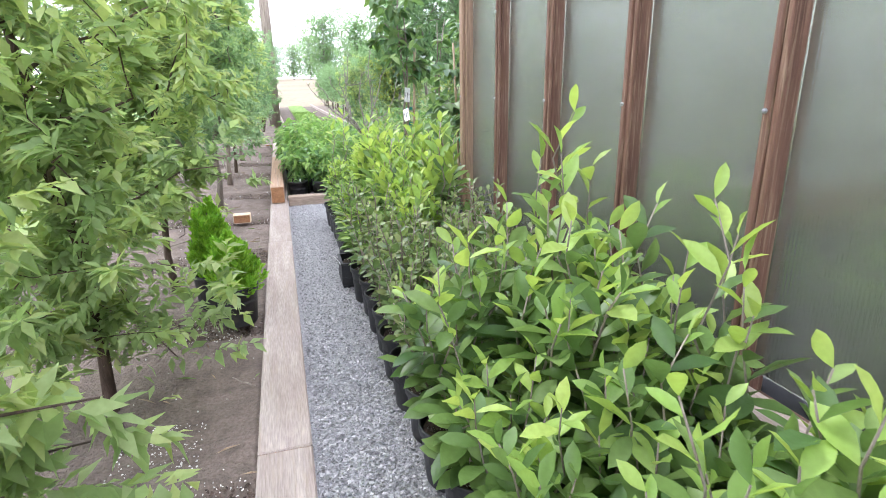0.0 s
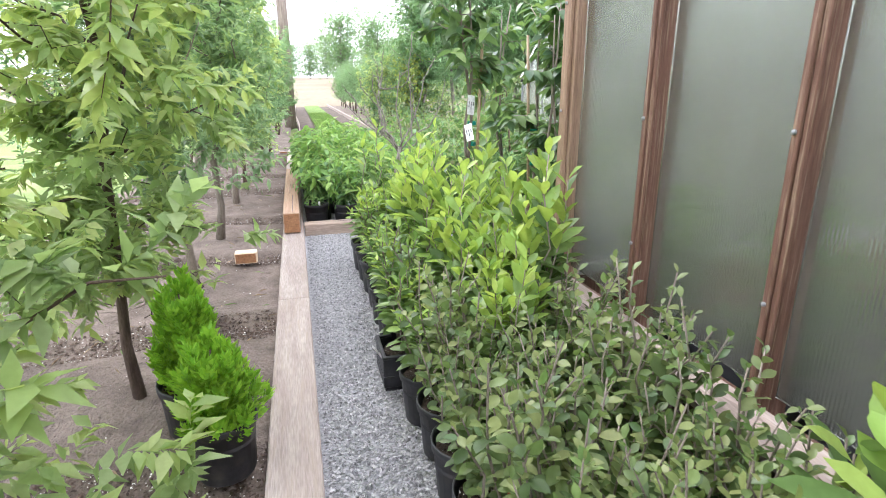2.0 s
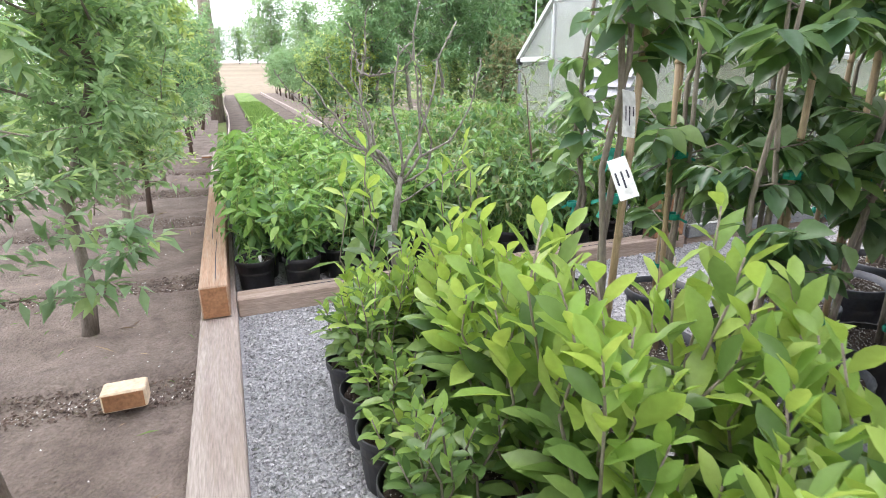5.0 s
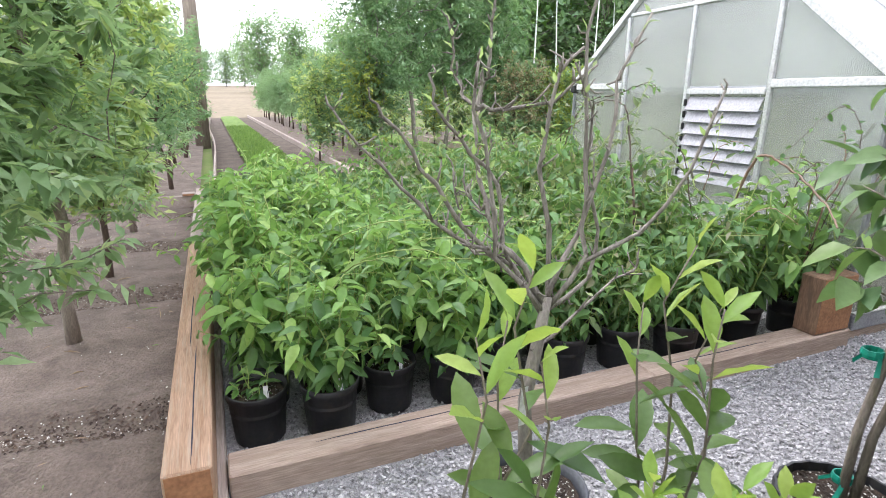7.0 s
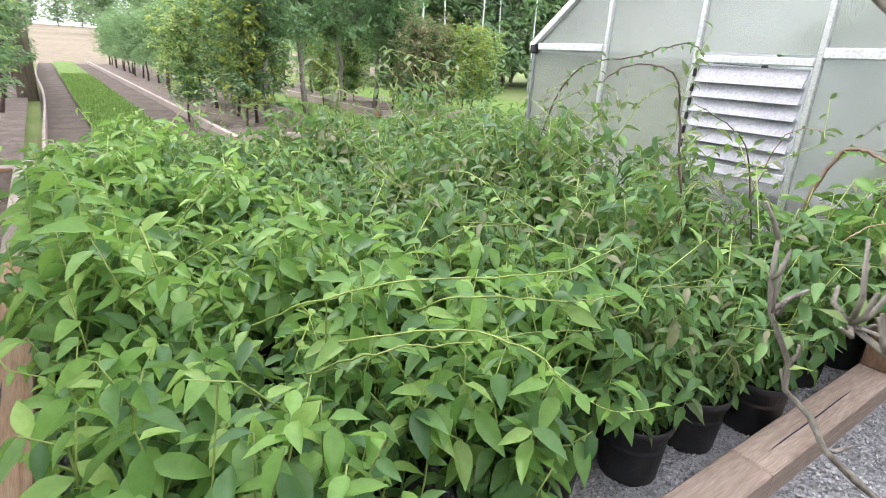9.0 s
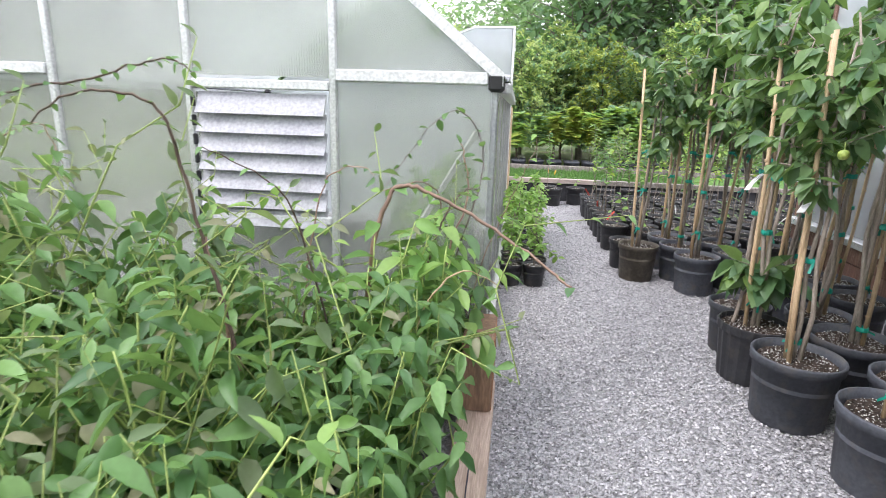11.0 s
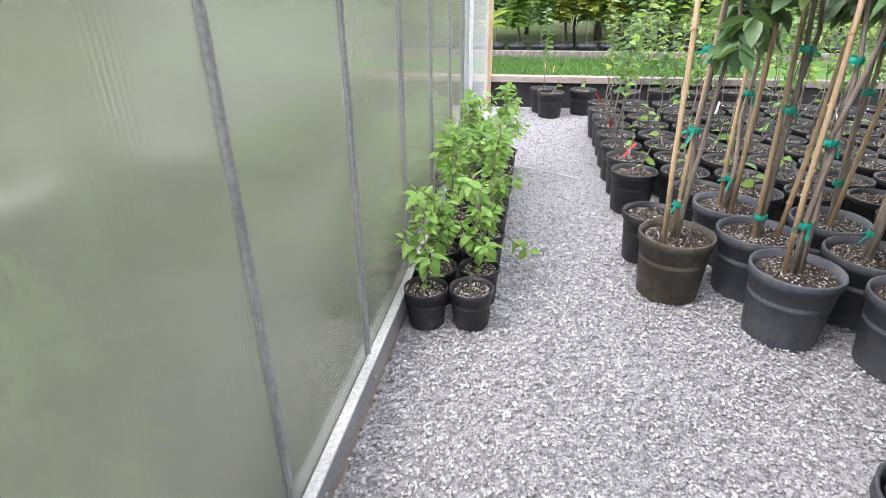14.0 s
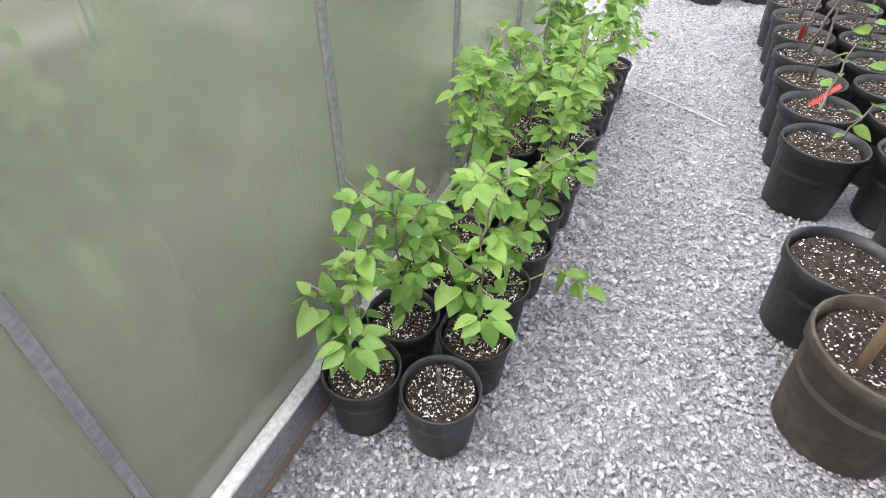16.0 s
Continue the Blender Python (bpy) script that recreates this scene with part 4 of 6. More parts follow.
def tag_mesh(L, W, curl=0.3, mat=M_TAG, lines=3):
    """A curved plant tag with plain bars for writing that cannot be read."""
    s = Shape()
    n = 6
    v, f = [], []
    for i in range(n + 1):
        t = i / n
        v += [(-W / 2, t * L, -curl * L * t * t), (W / 2, t * L, -curl * L * t * t)]
    f = [(2 * i, 2 * i + 1, 2 * i + 3, 2 * i + 2) for i in range(n)]
    s.add(v, f)
    s.add([(x, y, z - 0.0012) for x, y, z in v], [tuple(reversed(q)) for q in f])
    for k in range(lines):
        x = -W * 0.3 + 0.6 * W * k / max(lines - 1, 1)
        t0, t1 = 0.35, 0.55 + 0.3 * ((k * 37) % 10) / 10
        s.add([(x - W * 0.05, t0 * L, -curl * L * t0 * t0 + 0.001), (x + W * 0.05, t0 * L, -curl * L * t0 * t0 + 0.001), (x + W * 0.05, t1 * L, -curl * L * t1 * t1 + 0.001), (x - W * 0.05, t1 * L, -curl * L * t1 * t1 + 0.001)], [(0, 1, 2, 3)], 1)
    return s.mesh("tag", [mat, M_INK])


def stems_mesh(name, stems, r0, r1, mat, sides=5):
    s = Shape()
    for p in stems:
        n = len(p)
        s.tube(p, [r0 + (r1 - r0) * i / (n - 1) for i in range(n)], sides)
    return s.mesh(name, mat, True)


POT_1 = pot_mesh(0.085, 0.17, M_POT)
POT_2 = pot_mesh(0.115, 0.22, M_POT)
POT_3 = pot_mesh(0.13, 0.25, M_POT)
POT_5 = pot_mesh(0.155, 0.29, M_POT_GREY)
POT_5F = pot_mesh(0.165, 0.30, M_POT, True)
POT_7 = pot_mesh(0.175, 0.31, M_POT_GREY)
POT_BROWN = pot_mesh(0.15, 0.29, M_POT_BROWN)
SOIL_1, SOIL_2, SOIL_3 = soil_mesh(0.08, 0.15, 420), soil_mesh(0.108, 0.19, 120), soil_mesh(0.122, 0.225, 260)
SOIL_5, SOIL_7 = soil_mesh(0.145, 0.262, 480), soil_mesh(0.162, 0.278, 560)
LABEL_SMALL = tag_mesh(0.075, 0.018, 0.05, M_TAG, 2)


def potted(name, label, category, x, y, pot, soil, group, yaw=0, z=0.0, lean=0):
    t = thing(name, label, category, at=pose(x, y, z, lean, 0, yaw), group=group)
    part("pot", pot, t, "black plastic nursery pot" if pot not in (POT_BROWN, POT_5, POT_7) else ("brown muddy pot" if pot is POT_BROWN else "faded grey-black pot"))
    part("soil", soil, t, "dark potting mix with white perlite")
    return t


# ---- shrubs beside the path ----
def laurel_plant(seed, height, spread, shoots, leaf, young, per, slot_young=0.75, mats=(L_LAUREL, L_LAUREL_YOUNG), base=0.19, width=0.21, lift=0.55):
    """Upright shoots with long alternate leaves, paler at the tips. Returns stem and foliage meshes."""
    rng = np.random.default_rng(seed)
    stems = []
    for k in range(shoots):
        a = 2.4 * k + rng.uniform(0, 1)
        r = spread * math.sqrt((k + 0.5) / shoots)
        b = (0.03 * math.cos(a), 0.03 * math.sin(a), base)
        stems.append(bent(b, (r * math.cos(a), r * math.sin(a), base + (height - base) * rng.uniform(0.72, 1.05)), 0.05, 6, rng))
    P, T, S = along(stems, per, 0.16)
    n = len(P)
    lf = np.where(S > 0.93, 1.35, 0.35 + 0.5 * S * lift / 0.55)
    D = spiral(n, T, lf, 0.22)
    D[:, 2] -= 0.25 * (S < 0.7)
    L = leaf * RNG.uniform(0.75, 1.2, n) * (0.62 + 0.6 * np.sin(np.pi * np.minimum(S * 0.9 + 0.08, 1)))
    slots = ((S > slot_young) & (RNG.random(n) < young)).astype(int)
    me = leaves("foliage", P, D, L, L * width, mats, slots, BLADE_LONG)
    return stems_mesh("stem", stems, 0.006, 0.0022, M_BARK), me


BIG = [laurel_plant(100 + i, h, 0.20, 7, 0.132, 0.6, 18, 0.8, width=0.205) for i, h in enumerate((0.72, 0.84, 0.68, 0.90))]
UP = [laurel_plant(200 + i, h, 0.15, 8, 0.108, 0.85, 26, 0.62, lift=1.7, width=0.20) for i, h in enumerate((0.94, 1.06, 0.86))]
MID = [laurel_plant(250 + i, h, 0.14, 9, 0.075, 0.6, 20, 0.72) for i, h in enumerate((0.56, 0.66, 0.5))]
SMALL = [laurel_plant(300 + i, h, 0.18, 16, 0.05, 0.15, 24, 0.8, (L_SMALL, L_LAUREL), width=0.27) for i, h in enumerate((0.68, 0.78, 0.6))]
TALL = laurel_plant(400, 1.28, 0.13, 4, 0.15, 0.95, 15, width=0.17)
G_PATH = "potted shrubs beside the gravel path"
n_shrub = 0


def shrub(kind, x, y, yaw, scale=1.0, pot=POT_2, soil=SOIL_2, label=""):
    t = potted("potted_shrub", label, "shrub", x, y, pot, soil, G_PATH, yaw)
    part("stem", kind[0], t).scale = (scale, scale, scale)
    part("foliage", kind[1], t, "glossy green leaves, pale at the tips").scale = (scale, scale, scale)
    return t


for row, yy in enumerate([3.15 + 0.245 * i for i in range(23)]):
    for col, xx in enumerate((0.63, 0.865, 1.10)):
        x, y = xx + rnd.uniform(-0.015, 0.015), yy + rnd.uniform(-0.02, 0.02)
        yaw = rnd.uniform(0, 360)
        if 6.70 < y < 7.05 and col == 0 or y > 7.4 and col == 2 or y > 8.2 and col == 1:
            continue
        if y < (4.95, 5.1, 5.35)[col]:
            k, lab, sc = BIG[(row + 2 * col) % 4], "large-leaved green shrub with pale shoots in a black pot", (0.84 if y < 4.4 else 1.0) + 0.12 * rnd.random() - (0.14 if col == 0 else 0)
        elif y < (6.5, 6.3, 6.4)[col]:
            k, lab, sc = SMALL[(row + col) % 3], "small-leaved dark green shrub in a black pot", 0.9 + 0.15 * rnd.random() + (0.08 if col == 2 else -0.05)
        elif y < 7.45:
            k, lab, sc = (UP[(row + col) % 3] if col else MID[row % 3]), "upright yellow-green shrub in a black pot", 0.88 + 0.18 * rnd.random()
        else:
            k, lab, sc = (UP[(row + col) % 3] if col > 0 else MID[(row + 1) % 3]), "upright yellow-green shrub in a black pot", 0.9 + 0.2 * rnd.random()
        shrub(k, x, y, yaw, sc, label=lab)
shrub(TALL, 1.06, 5.02, 40, 1.0, label="tall pale-leaved shrub shoot in a black pot")
shrub(TALL, 1.16, 4.38, 190, 0.86, label="tall pale-leaved shrub shoot in a black pot")
for i, (x, y, k, sc) in enumerate([(0.70, 8.76, TALL, 0.86), (1.18, 8.76, TALL, 0.85), (0.80, 8.40, UP[1], 0.70), (0.97, 8.46, UP[0], 0.80), (0.66, 8.50, UP[2], 0.74), (1.02, 8.24, UP[2], 0.76), (0.88, 8.56, BIG[0], 0.62)]):
    shrub(k, x, y, 70 * i, sc, label="pale green upright shrub in a black pot")

crate = thing("plant_crate", "low black plastic tray holding a small shrub", "crate", at=pose(0.58, 6.90, 0))
s = Shape().box(-0.11, 0.11, -0.11, 0.11, 0.0, 0.02, 0, 0.003)
for a, b, c, d in ((-0.115, 0.115, -0.115, -0.105), (-0.115, 0.115, 0.105, 0.115), (-0.115, -0.105, -0.104, 0.104), (0.105, 0.115, -0.104, 0.104)):
    s.box(a, b, c, d, 0.021, 0.16, 0, 0.003).box(a - 0.004, b + 0.004, c - 0.004, d + 0.004, 0.161, 0.175, 0, 0.003).box(a - 0.002, b + 0.002, c - 0.002, d + 0.002, 0.07, 0.078, 0, 0.001)
part("tray", s.mesh("tray", M_BLACK), crate)
part("soil", soil_mesh(0.10, 0.15, 40), crate)
part("stem", MID[0][0], crate)
part("foliage", MID[0][1], crate)
part("label", tag_mesh(0.07, 0.025, 0.1), crate, "white paper label", pose(-0.118, -0.09, 0.165, 60, 0, 80))
red_tag = thing("plant_tag", "curved red plastic plant tag stuck in a pot", "tag", at=pose(0.60, 5.70, 0.2, 72, 10, -20))
part("strip", tag_mesh(0.16, 0.026, 0.12, M_RED, 2), red_tag)
red_tag = thing("plant_tag", "curved red plastic plant tag stuck in a pot", "tag", at=pose(1.14, 5.66, 0.2, 78, -12, 30))
part("strip", tag_mesh(0.16, 0.026, 0.12, M_RED, 2), red_tag)

# dwarf cypresses on the soil
def cypress(x, y, h, r, seed, lean):
    t = potted("dwarf_cypress", "bright green feathery cypress in a black pot on the soil", "conifer", x, y, POT_2, SOIL_2, "potted cypresses", 30, 0.025, lean)
    rng = np.random.default_rng(seed)
    P, D = [], []
    for k in range(46):
        a = 2.4 * k + rng.uniform(-0.3, 0.3)
        u = (k + 0.5) / 46
        z0 = 0.12 + (h - 0.3) * u
        reach = r * (1.0 - 0.72 * u) * rng.uniform(0.75, 1.15)
        base = np.array([0.02 * math.cos(a), 0.02 * math.sin(a), z0])
        tip = base + np.array([reach * math.cos(a), reach * math.sin(a), rng.uniform(0.10, 0.19)])
        q = rng.random((105, 1)) ** 0.8
        way = unit(tip - base)
        side = np.cross(way, rng.normal(0, 1, (105, 3)))
        off = unit(side) * (0.034 * np.sin(np.pi * (0.15 + 0.85 * q)) * np.sqrt(rng.random((105, 1))))
        P.append(base + (tip - base) * q + off)
        D.append(way * 1.2 + unit(side) * 0.9 + np.array((0, 0, 0.35)))
    P, D = np.concatenate(P), np.concatenate(D)
    L = RNG.uniform(0.022, 0.046, len(P))
    out = P * (1, 1, 0) + (0, 0, 0.02)
    part("foliage", leaves("foliage", P, D, L, L * 0.20, L_CYPRESS, None, BLADE_4, N=unit(out)), t)
    part("stem", stems_mesh("stem", [bent((0, 0, 0.18), (0, 0, h * 0.9), 0.02)], 0.008, 0.003, M_BARK_DARK), t)


cypress(-0.15, 6.40, 0.52, 0.142, 1, 0)
cypress(-0.30, 6.70, 0.64, 0.13, 2, 4)


# ---- orchard trees ----
def orchard_tree(seed, height, radius, n, leaf, low, mats=(L_ORCHARD, L_ORCHARD_YOUNG), width=0.2, trunk=0.028, blade=BLADE_4, lean=0.1, young=0.35, bark=M_BARK_DARK, fork=0.55, twiggy=True):
    """Trunk with rising limbs and twigs; leaves sit on the twigs, so that the crown has gaps and an uneven edge."""
    rng = np.random.default_rng(seed)
    top = np.array([rng.normal(0, 0.1), rng.normal(0, 0.12), height * 0.86])
    axis = bent((0, 0, -0.05), top, 0.025, 8, rng)
    axis[:, 1] += lean * np.linspace(0, 1, 8) * (1 - np.linspace(0, 1, 8)) * 2
    limbs, twigs = [], []
    count = max(12, int(height * 11))
    for k in range(count):
        f = fork * 0.55 / height + (1 - fork * 0.55 / height) * (k + 0.5) / count
        i = min(int(f * 7), 6)
        b = axis[i] * (1 - (f * 7 - i)) + axis[i + 1] * (f * 7 - i)
        a = 2.4 * k + rng.uniform(-0.4, 0.4)
        z = b[2] / height
        reach = radius * (0.55 + 0.75 * math.sin(math.pi * min(1, max(0.05, (b[2] - low) / (height - low + 0.01)) * 0.8 + 0.16))) * rng.uniform(0.65, 1.15)
        reach = min(reach, radius * 1.08)
        tip = b + np.array([reach * math.cos(a), reach * math.sin(a), reach * rng.uniform(0.25, 0.95) - (0.25 if z < 0.4 else 0)])
        limb = bent(b, tip, 0.07, 5, rng)
        limbs.append(limb)
        for j in range(9):
            w = rng.uniform(0.0, 1.0)
            i = j % 4
            s = limb[i] * (1 - w) + limb[i + 1] * w
            d = np.array([rng.normal(0, 1), rng.normal(0, 1), rng.normal(0.35, 0.8)])
            twigs.append(bent(s, s + unit(d) * radius * rng.uniform(0.35, 0.9), 0.12, 4, rng))
    per = max(4, int(n / len(twigs)))
    P, T, S = along(twigs, per, 0.1)
    keep = (np.hypot(P[:, 0], P[:, 1]) < radius * 1.22) & (P[:, 2] > low + RNG.uniform(0, 0.2, len(P)))
    P, T, S = P[keep], T[keep], S[keep]
    D = spiral(len(P), T, 0.6, 0.35)
    D[:, 2] -= 0.35
    L = leaf * RNG.uniform(0.65, 1.25, len(P))
    up = (P[:, 2] > height * 0.45) | (S > 0.7)
    slots = (up & (RNG.random(len(P)) < young * (0.35 + S * 0.8))).astype(int)
    tr = Shape()
    tr.tube(axis, [trunk * (1.25 if i == 0 else 1) * (1 - 0.1 * i) for i in range(8)], 8)
    br = Shape()
    for q in limbs:
        if q[-1][2] < low + 0.4 or math.hypot(q[-1][0], q[-1][1]) > radius * 1.15:
            continue
        br.tube(q, [trunk * 0.34, trunk * 0.28, trunk * 0.2, trunk * 0.14, 0.002], 5)
    for q in twigs[::3] if twiggy else []:
        if q[-1][2] < low + 0.1 or math.hypot(q[-1][0], q[-1][1]) > radius * 1.15:
            continue
        br.tube(q, [0.003, 0.0025, 0.002, 0.001], 3)
    return tr.mesh("trunk", bark, True), br.mesh("branch", bark, True), leaves("foliage", P, D, L, L * width, mats, slots, blade)


def plant_tree(name, kind, x, y, label, group, yaw=0, scale=1.0, z=0.0, category="tree"):
    t = thing(name, label, category, at=pose(x, y, z, 0, 0, yaw), group=group)
    for n, m in zip(("trunk", "branch", "foliage"), kind):
        q = part(n, m, t)
        q.scale = (scale, scale, scale)
        if n == "branch":
            q["kind"] = "stuff"
    return t


G_ORCH = "young fruit trees in the soil bed"
NEAR = [orchard_tree(500 + i, 2.75, 0.50, 14500, 0.076, lo, (L_ORCHARD_GREY, L_ORCHARD) if i % 2 else (L_ORCHARD, L_ORCHARD_YOUNG), 0.17 if i % 2 else 0.2, trunk=tk, lean=ln, young=yg, bark=bk, fork=fk) for i, (lo, tk, ln, yg, bk, fk) in enumerate(
    [(0.18, 0.024, 0.10, 0.9, M_BARK_DARK, 0.2), (0.62, 0.030, -0.18, 0.35, M_BARK, 0.6), (0.42, 0.024, 0.05, 0.8, M_BARK_DARK, 0.35), (0.66, 0.034, -0.12, 0.25, M_BARK, 0.65)])]
FARO = [orchard_tree(540 + i, 2.6, 0.54, 6500, 0.085, 0.6, (L_WILLOW, L_ORCHARD_YOUNG if i == 0 else L_WILLOW), 0.16, 0.03, BLADE_2, young=0.35) for i in range(3)]
tree_y = [2.95, 4.25, 5.62, 6.97, 8.38, 9.66, 11.2, 12.38, 13.85]
for i, ty in enumerate(tree_y):
    plant_tree("fruit_tree", NEAR[(0, 2, 0, 2, 1, 3, 3, 2, 1)[i]], -0.60 if i < 3 else -0.56, ty, "thin-trunked young fruit tree with pale green leaves", G_ORCH, (10, 75, 200, 320, 0, 120, 15, 250, 40)[i], 0.9 if i < 2 else 1.0, 0.02)
for i in range(17):
    plant_tree("fruit_tree", FARO[(1, 0, 2, 0, 1, 2)[i % 6]], -0.40 + rnd.uniform(-0.08, 0.08), 15.3 + 1.42 * i, "young fruit tree with a full green crown in bare soil", G_ORCH, rnd.uniform(0, 360), rnd.uniform(0.92, 1.08))
for i in range(9):
    plant_tree("fruit_tree", NEAR[(1, 3, 2)[i % 3]] if i < 3 else FARO[i % 3], -1.75 + rnd.uniform(-0.15, 0.15), 3.4 + 2.3 * i, "young fruit tree with pale green leaves, second row", G_ORCH, rnd.uniform(0, 360), rnd.uniform(0.78, 0.9))

# hedge row beyond the lawn path
HEDGE = [orchard_tree(560 + i, 2.3, 0.55, 6000, 0.085, 0.45, (L_FAR, L_WILLOW), 0.2, 0.03, BLADE_2, young=0.5) for i in range(3)]
for i in range(20):
    plant_tree("hedge_tree", HEDGE[i % 3], 3.35 + rnd.uniform(-0.1, 0.1), 19.2 + 1.32 * i, "bushy green tree in a clipped orchard row", "trees of the hedge row", rnd.uniform(0, 360), rnd.uniform(0.95, 1.1))
for i in range(10):
    plant_tree("hedge_tree", HEDGE[(i + 1) % 3], 7.2 + rnd.uniform(-0.2, 0.2), 21.0 + 2.4 * i, "bushy green tree in a clipped orchard row", "trees of the hedge row", rnd.uniform(0, 360), rnd.uniform(1.0, 1.2))

# peach trees and shrubs behind the potted vines
PEACH = [orchard_tree(580 + i, 3.7, 0.85, 15000, 0.11, 1.15, (L_WILLOW, L_ORCHARD_GREY), 0.15, 0.045, BLADE_2, 0.15, 0.3, M_BARK_GREY, 1.0) for i in range(2)]
for i, (x, y, sc) in enumerate([(3.5, 19.0, 1.1), (4.7, 20.2, 1.3), (5.7, 20.9, 1.25), (6.9, 21.4, 1.3)]):
    plant_tree("peach_tree", PEACH[i % 2], x, y, "tall peach tree with narrow green leaves and grey limbs", "peach trees", 97 * i, sc)
BUSH = [orchard_tree(600 + i, 2.05, 0.5, 6500, 0.078, 0.28, mats, 0.24, 0.02, BLADE_2, young=0.75) for i, mats in enumerate([(L_FAR, L_FAR_YELLOW), (L_FAR, L_FAR_PURPLE), (L_WILLOW, L_ORCHARD_YOUNG)])]
for i, (x, y, k) in enumerate([(6.75, 19.35, 1), (7.35, 19.5, 1), (8.0, 19.9, 0), (8.7, 20.2, 0), (9.4, 20.7, 0), (3.1, 18.9, 0), (2.3, 19.6, 2), (10.2, 21.2, 2)]):
    plant_tree("ornamental_bush", BUSH[k], x, y, "bushy shrub with yellow and bronze young tops", "ornamental bushes", 60 * i, rnd.uniform(0.95, 1.08), category="bush")
for i in range(6):
    plant_tree("ornamental_bush", BUSH[2 if i % 2 else 0], 3.9 + 1.1 * i, 22.6 + 0.5 * (i % 2), "bushy pale green shrub by the hedge row", "ornamental bushes", 50 * i, 0.85, category="bush")


# ---- potted vines in the timber-edged bed ----
def vine_plant(seed, height, spread, shoots, leaf, per, mats, droop=0.55, young=0.3, width=0.225, wild=0):
    rng = np.random.default_rng(seed)
    stems = []
    for k in range(shoots):
        a = 2.4 * k + rng.uniform(0, 1)
        r = spread * math.sqrt((k + 0.6) / shoots)
        stems.append(bent((0.03 * math.cos(a), 0.03 * math.sin(a), 0.18), (r * math.cos(a), r * math.sin(a), 0.2 + (height - 0.2) * (1.03 - 0.62 * (r / spread) ** 2 * rng.uniform(0.6, 1.25))), 0.09, 5, rng))
    P, T, S = along(stems, per, 0.12)
    n = len(P)
    D = spiral(n, T, 0.25, 0.3)
    D[:, 2] -= droop * (1.1 - 0.4 * S)
    L = leaf * RNG.uniform(0.7, 1.25, n)
    slots = ((S > 0.6) & (RNG.random(n) < young)).astype(int)
    long = []
    for k in range(wild):
        a = rng.uniform(0, 6.28)
        long.append(bent((0, 0, 0.4), (0.5 * math.cos(a), 0.5 * math.sin(a), height + rng.uniform(0.0, 0.35)), 0.12, 7, rng))
    if long:
        P2, T2, S2 = along(long, 13, 0.3)
        D2 = spiral(len(P2), T2, 0.4, 0.3)
        D2[:, 2] -= 0.3
        P, D, L = np.concatenate([P, P2]), np.concatenate([D, D2]), np.concatenate([L, leaf * 0.65 * RNG.uniform(0.6, 1.1, len(P2))])
        slots = np.concatenate([slots, np.ones(len(P2), int)])
    sh = Shape()
    for q in stems:
        sh.tube(q, [0.004, 0.0035, 0.003, 0.0025, 0.0015], 4)
    for q in long:
        sh.tube(q, [0.003, 0.003, 0.0028, 0.0025, 0.002, 0.0018, 0.001], 4)
    return sh.mesh("stem", M_STEM, True), leaves("foliage", P, D, L, L * width, mats, slots, BLADE_VINE)


V_LIGHT = [vine_plant(700 + i, h, 0.215, 17, 0.092, 17, (L_BED, L_BED_LIGHT), 0.7, 0.62, width=0.205, wild=w) for i, (h, w) in enumerate(((0.60, 0), (0.68, 1), (0.64, 0), (0.72, 1)))]
V_DARK = [vine_plant(720 + i, h, 0.215, 17, 0.088, 17, (L_BED, L_BED_RED if i % 2 else L_BED), 0.85, 0.3, width=0.20, wild=w) for i, (h, w) in enumerate(((0.72, 1), (0.80, 2), (0.68, 0), (0.84, 2)))]
V_SMALL = vine_plant(740, 0.42, 0.13, 6, 0.075, 9, (L_BED, L_BED_LIGHT), 0.4, 0.3)
G_VINE = "potted vines in the timber-edged bed"
row = 0
yy = 9.93
while yy < 13.5:
    xx = 0.30 + (0.06 if row % 2 else 0)
    col = 0
    limit = 3.2 if yy < 12.5 else 4.2
    while xx < limit:
        x = xx + rnd.uniform(-0.035, 0.035)
        y = yy + rnd.uniform(-0.035, 0.035) + ((rnd.uniform(0, 0.14) if x < 1.7 else rnd.uniform(-0.05, 0.02)) if row == 0 else 0)
        right = x + 0.25 * (y - 9.9) > 1.75 + rnd.uniform(-0.25, 0.25)
        if row == 0 and col in (0, 2):
            kind, lab = V_SMALL, "small young vine in a black pot with a white label"
        elif right and not (x > 2.85 and y < 10.3):
            kind, lab = V_DARK[rnd.randrange(4)], "dense green vine with bronze tips in a black pot"
        else:
            kind, lab = V_LIGHT[rnd.randrange(4)], "dense bright green vine in a black pot"
        sc = rnd.uniform(0.78, 1.2) * (1.14 if x > 2.15 else 1.0)
        t = potted("potted_vine", lab, "vine", x, y, POT_2, SOIL_2, G_VINE, rnd.uniform(0, 360))
        part("stem", kind[0], t).scale = (sc, sc, sc)
        part("foliage", kind[1], t).scale = (sc, sc, sc)
        if row == 0 and col < 4:
            part("label", LABEL_SMALL, t, "white plastic plant label").matrix_basis = Matrix.Rotation(-t.matrix_basis.to_euler().z, 4, "Z") @ pose(0.03, -0.09, 0.18, 80, 0, 8)
        xx += 0.29
        col += 1
    yy += 0.30
    row += 1

t = potted("potted_vine", "tall bright green vine leaning over the timber block", "vine", 3.25, 9.90, POT_2, SOIL_2, G_VINE, 0, 0.0)
part("stem", V_LIGHT[3][0], t).scale = (1.15, 1.2, 1.2)
part("foliage", V_LIGHT[3][1], t).scale = (1.15, 1.2, 1.2)

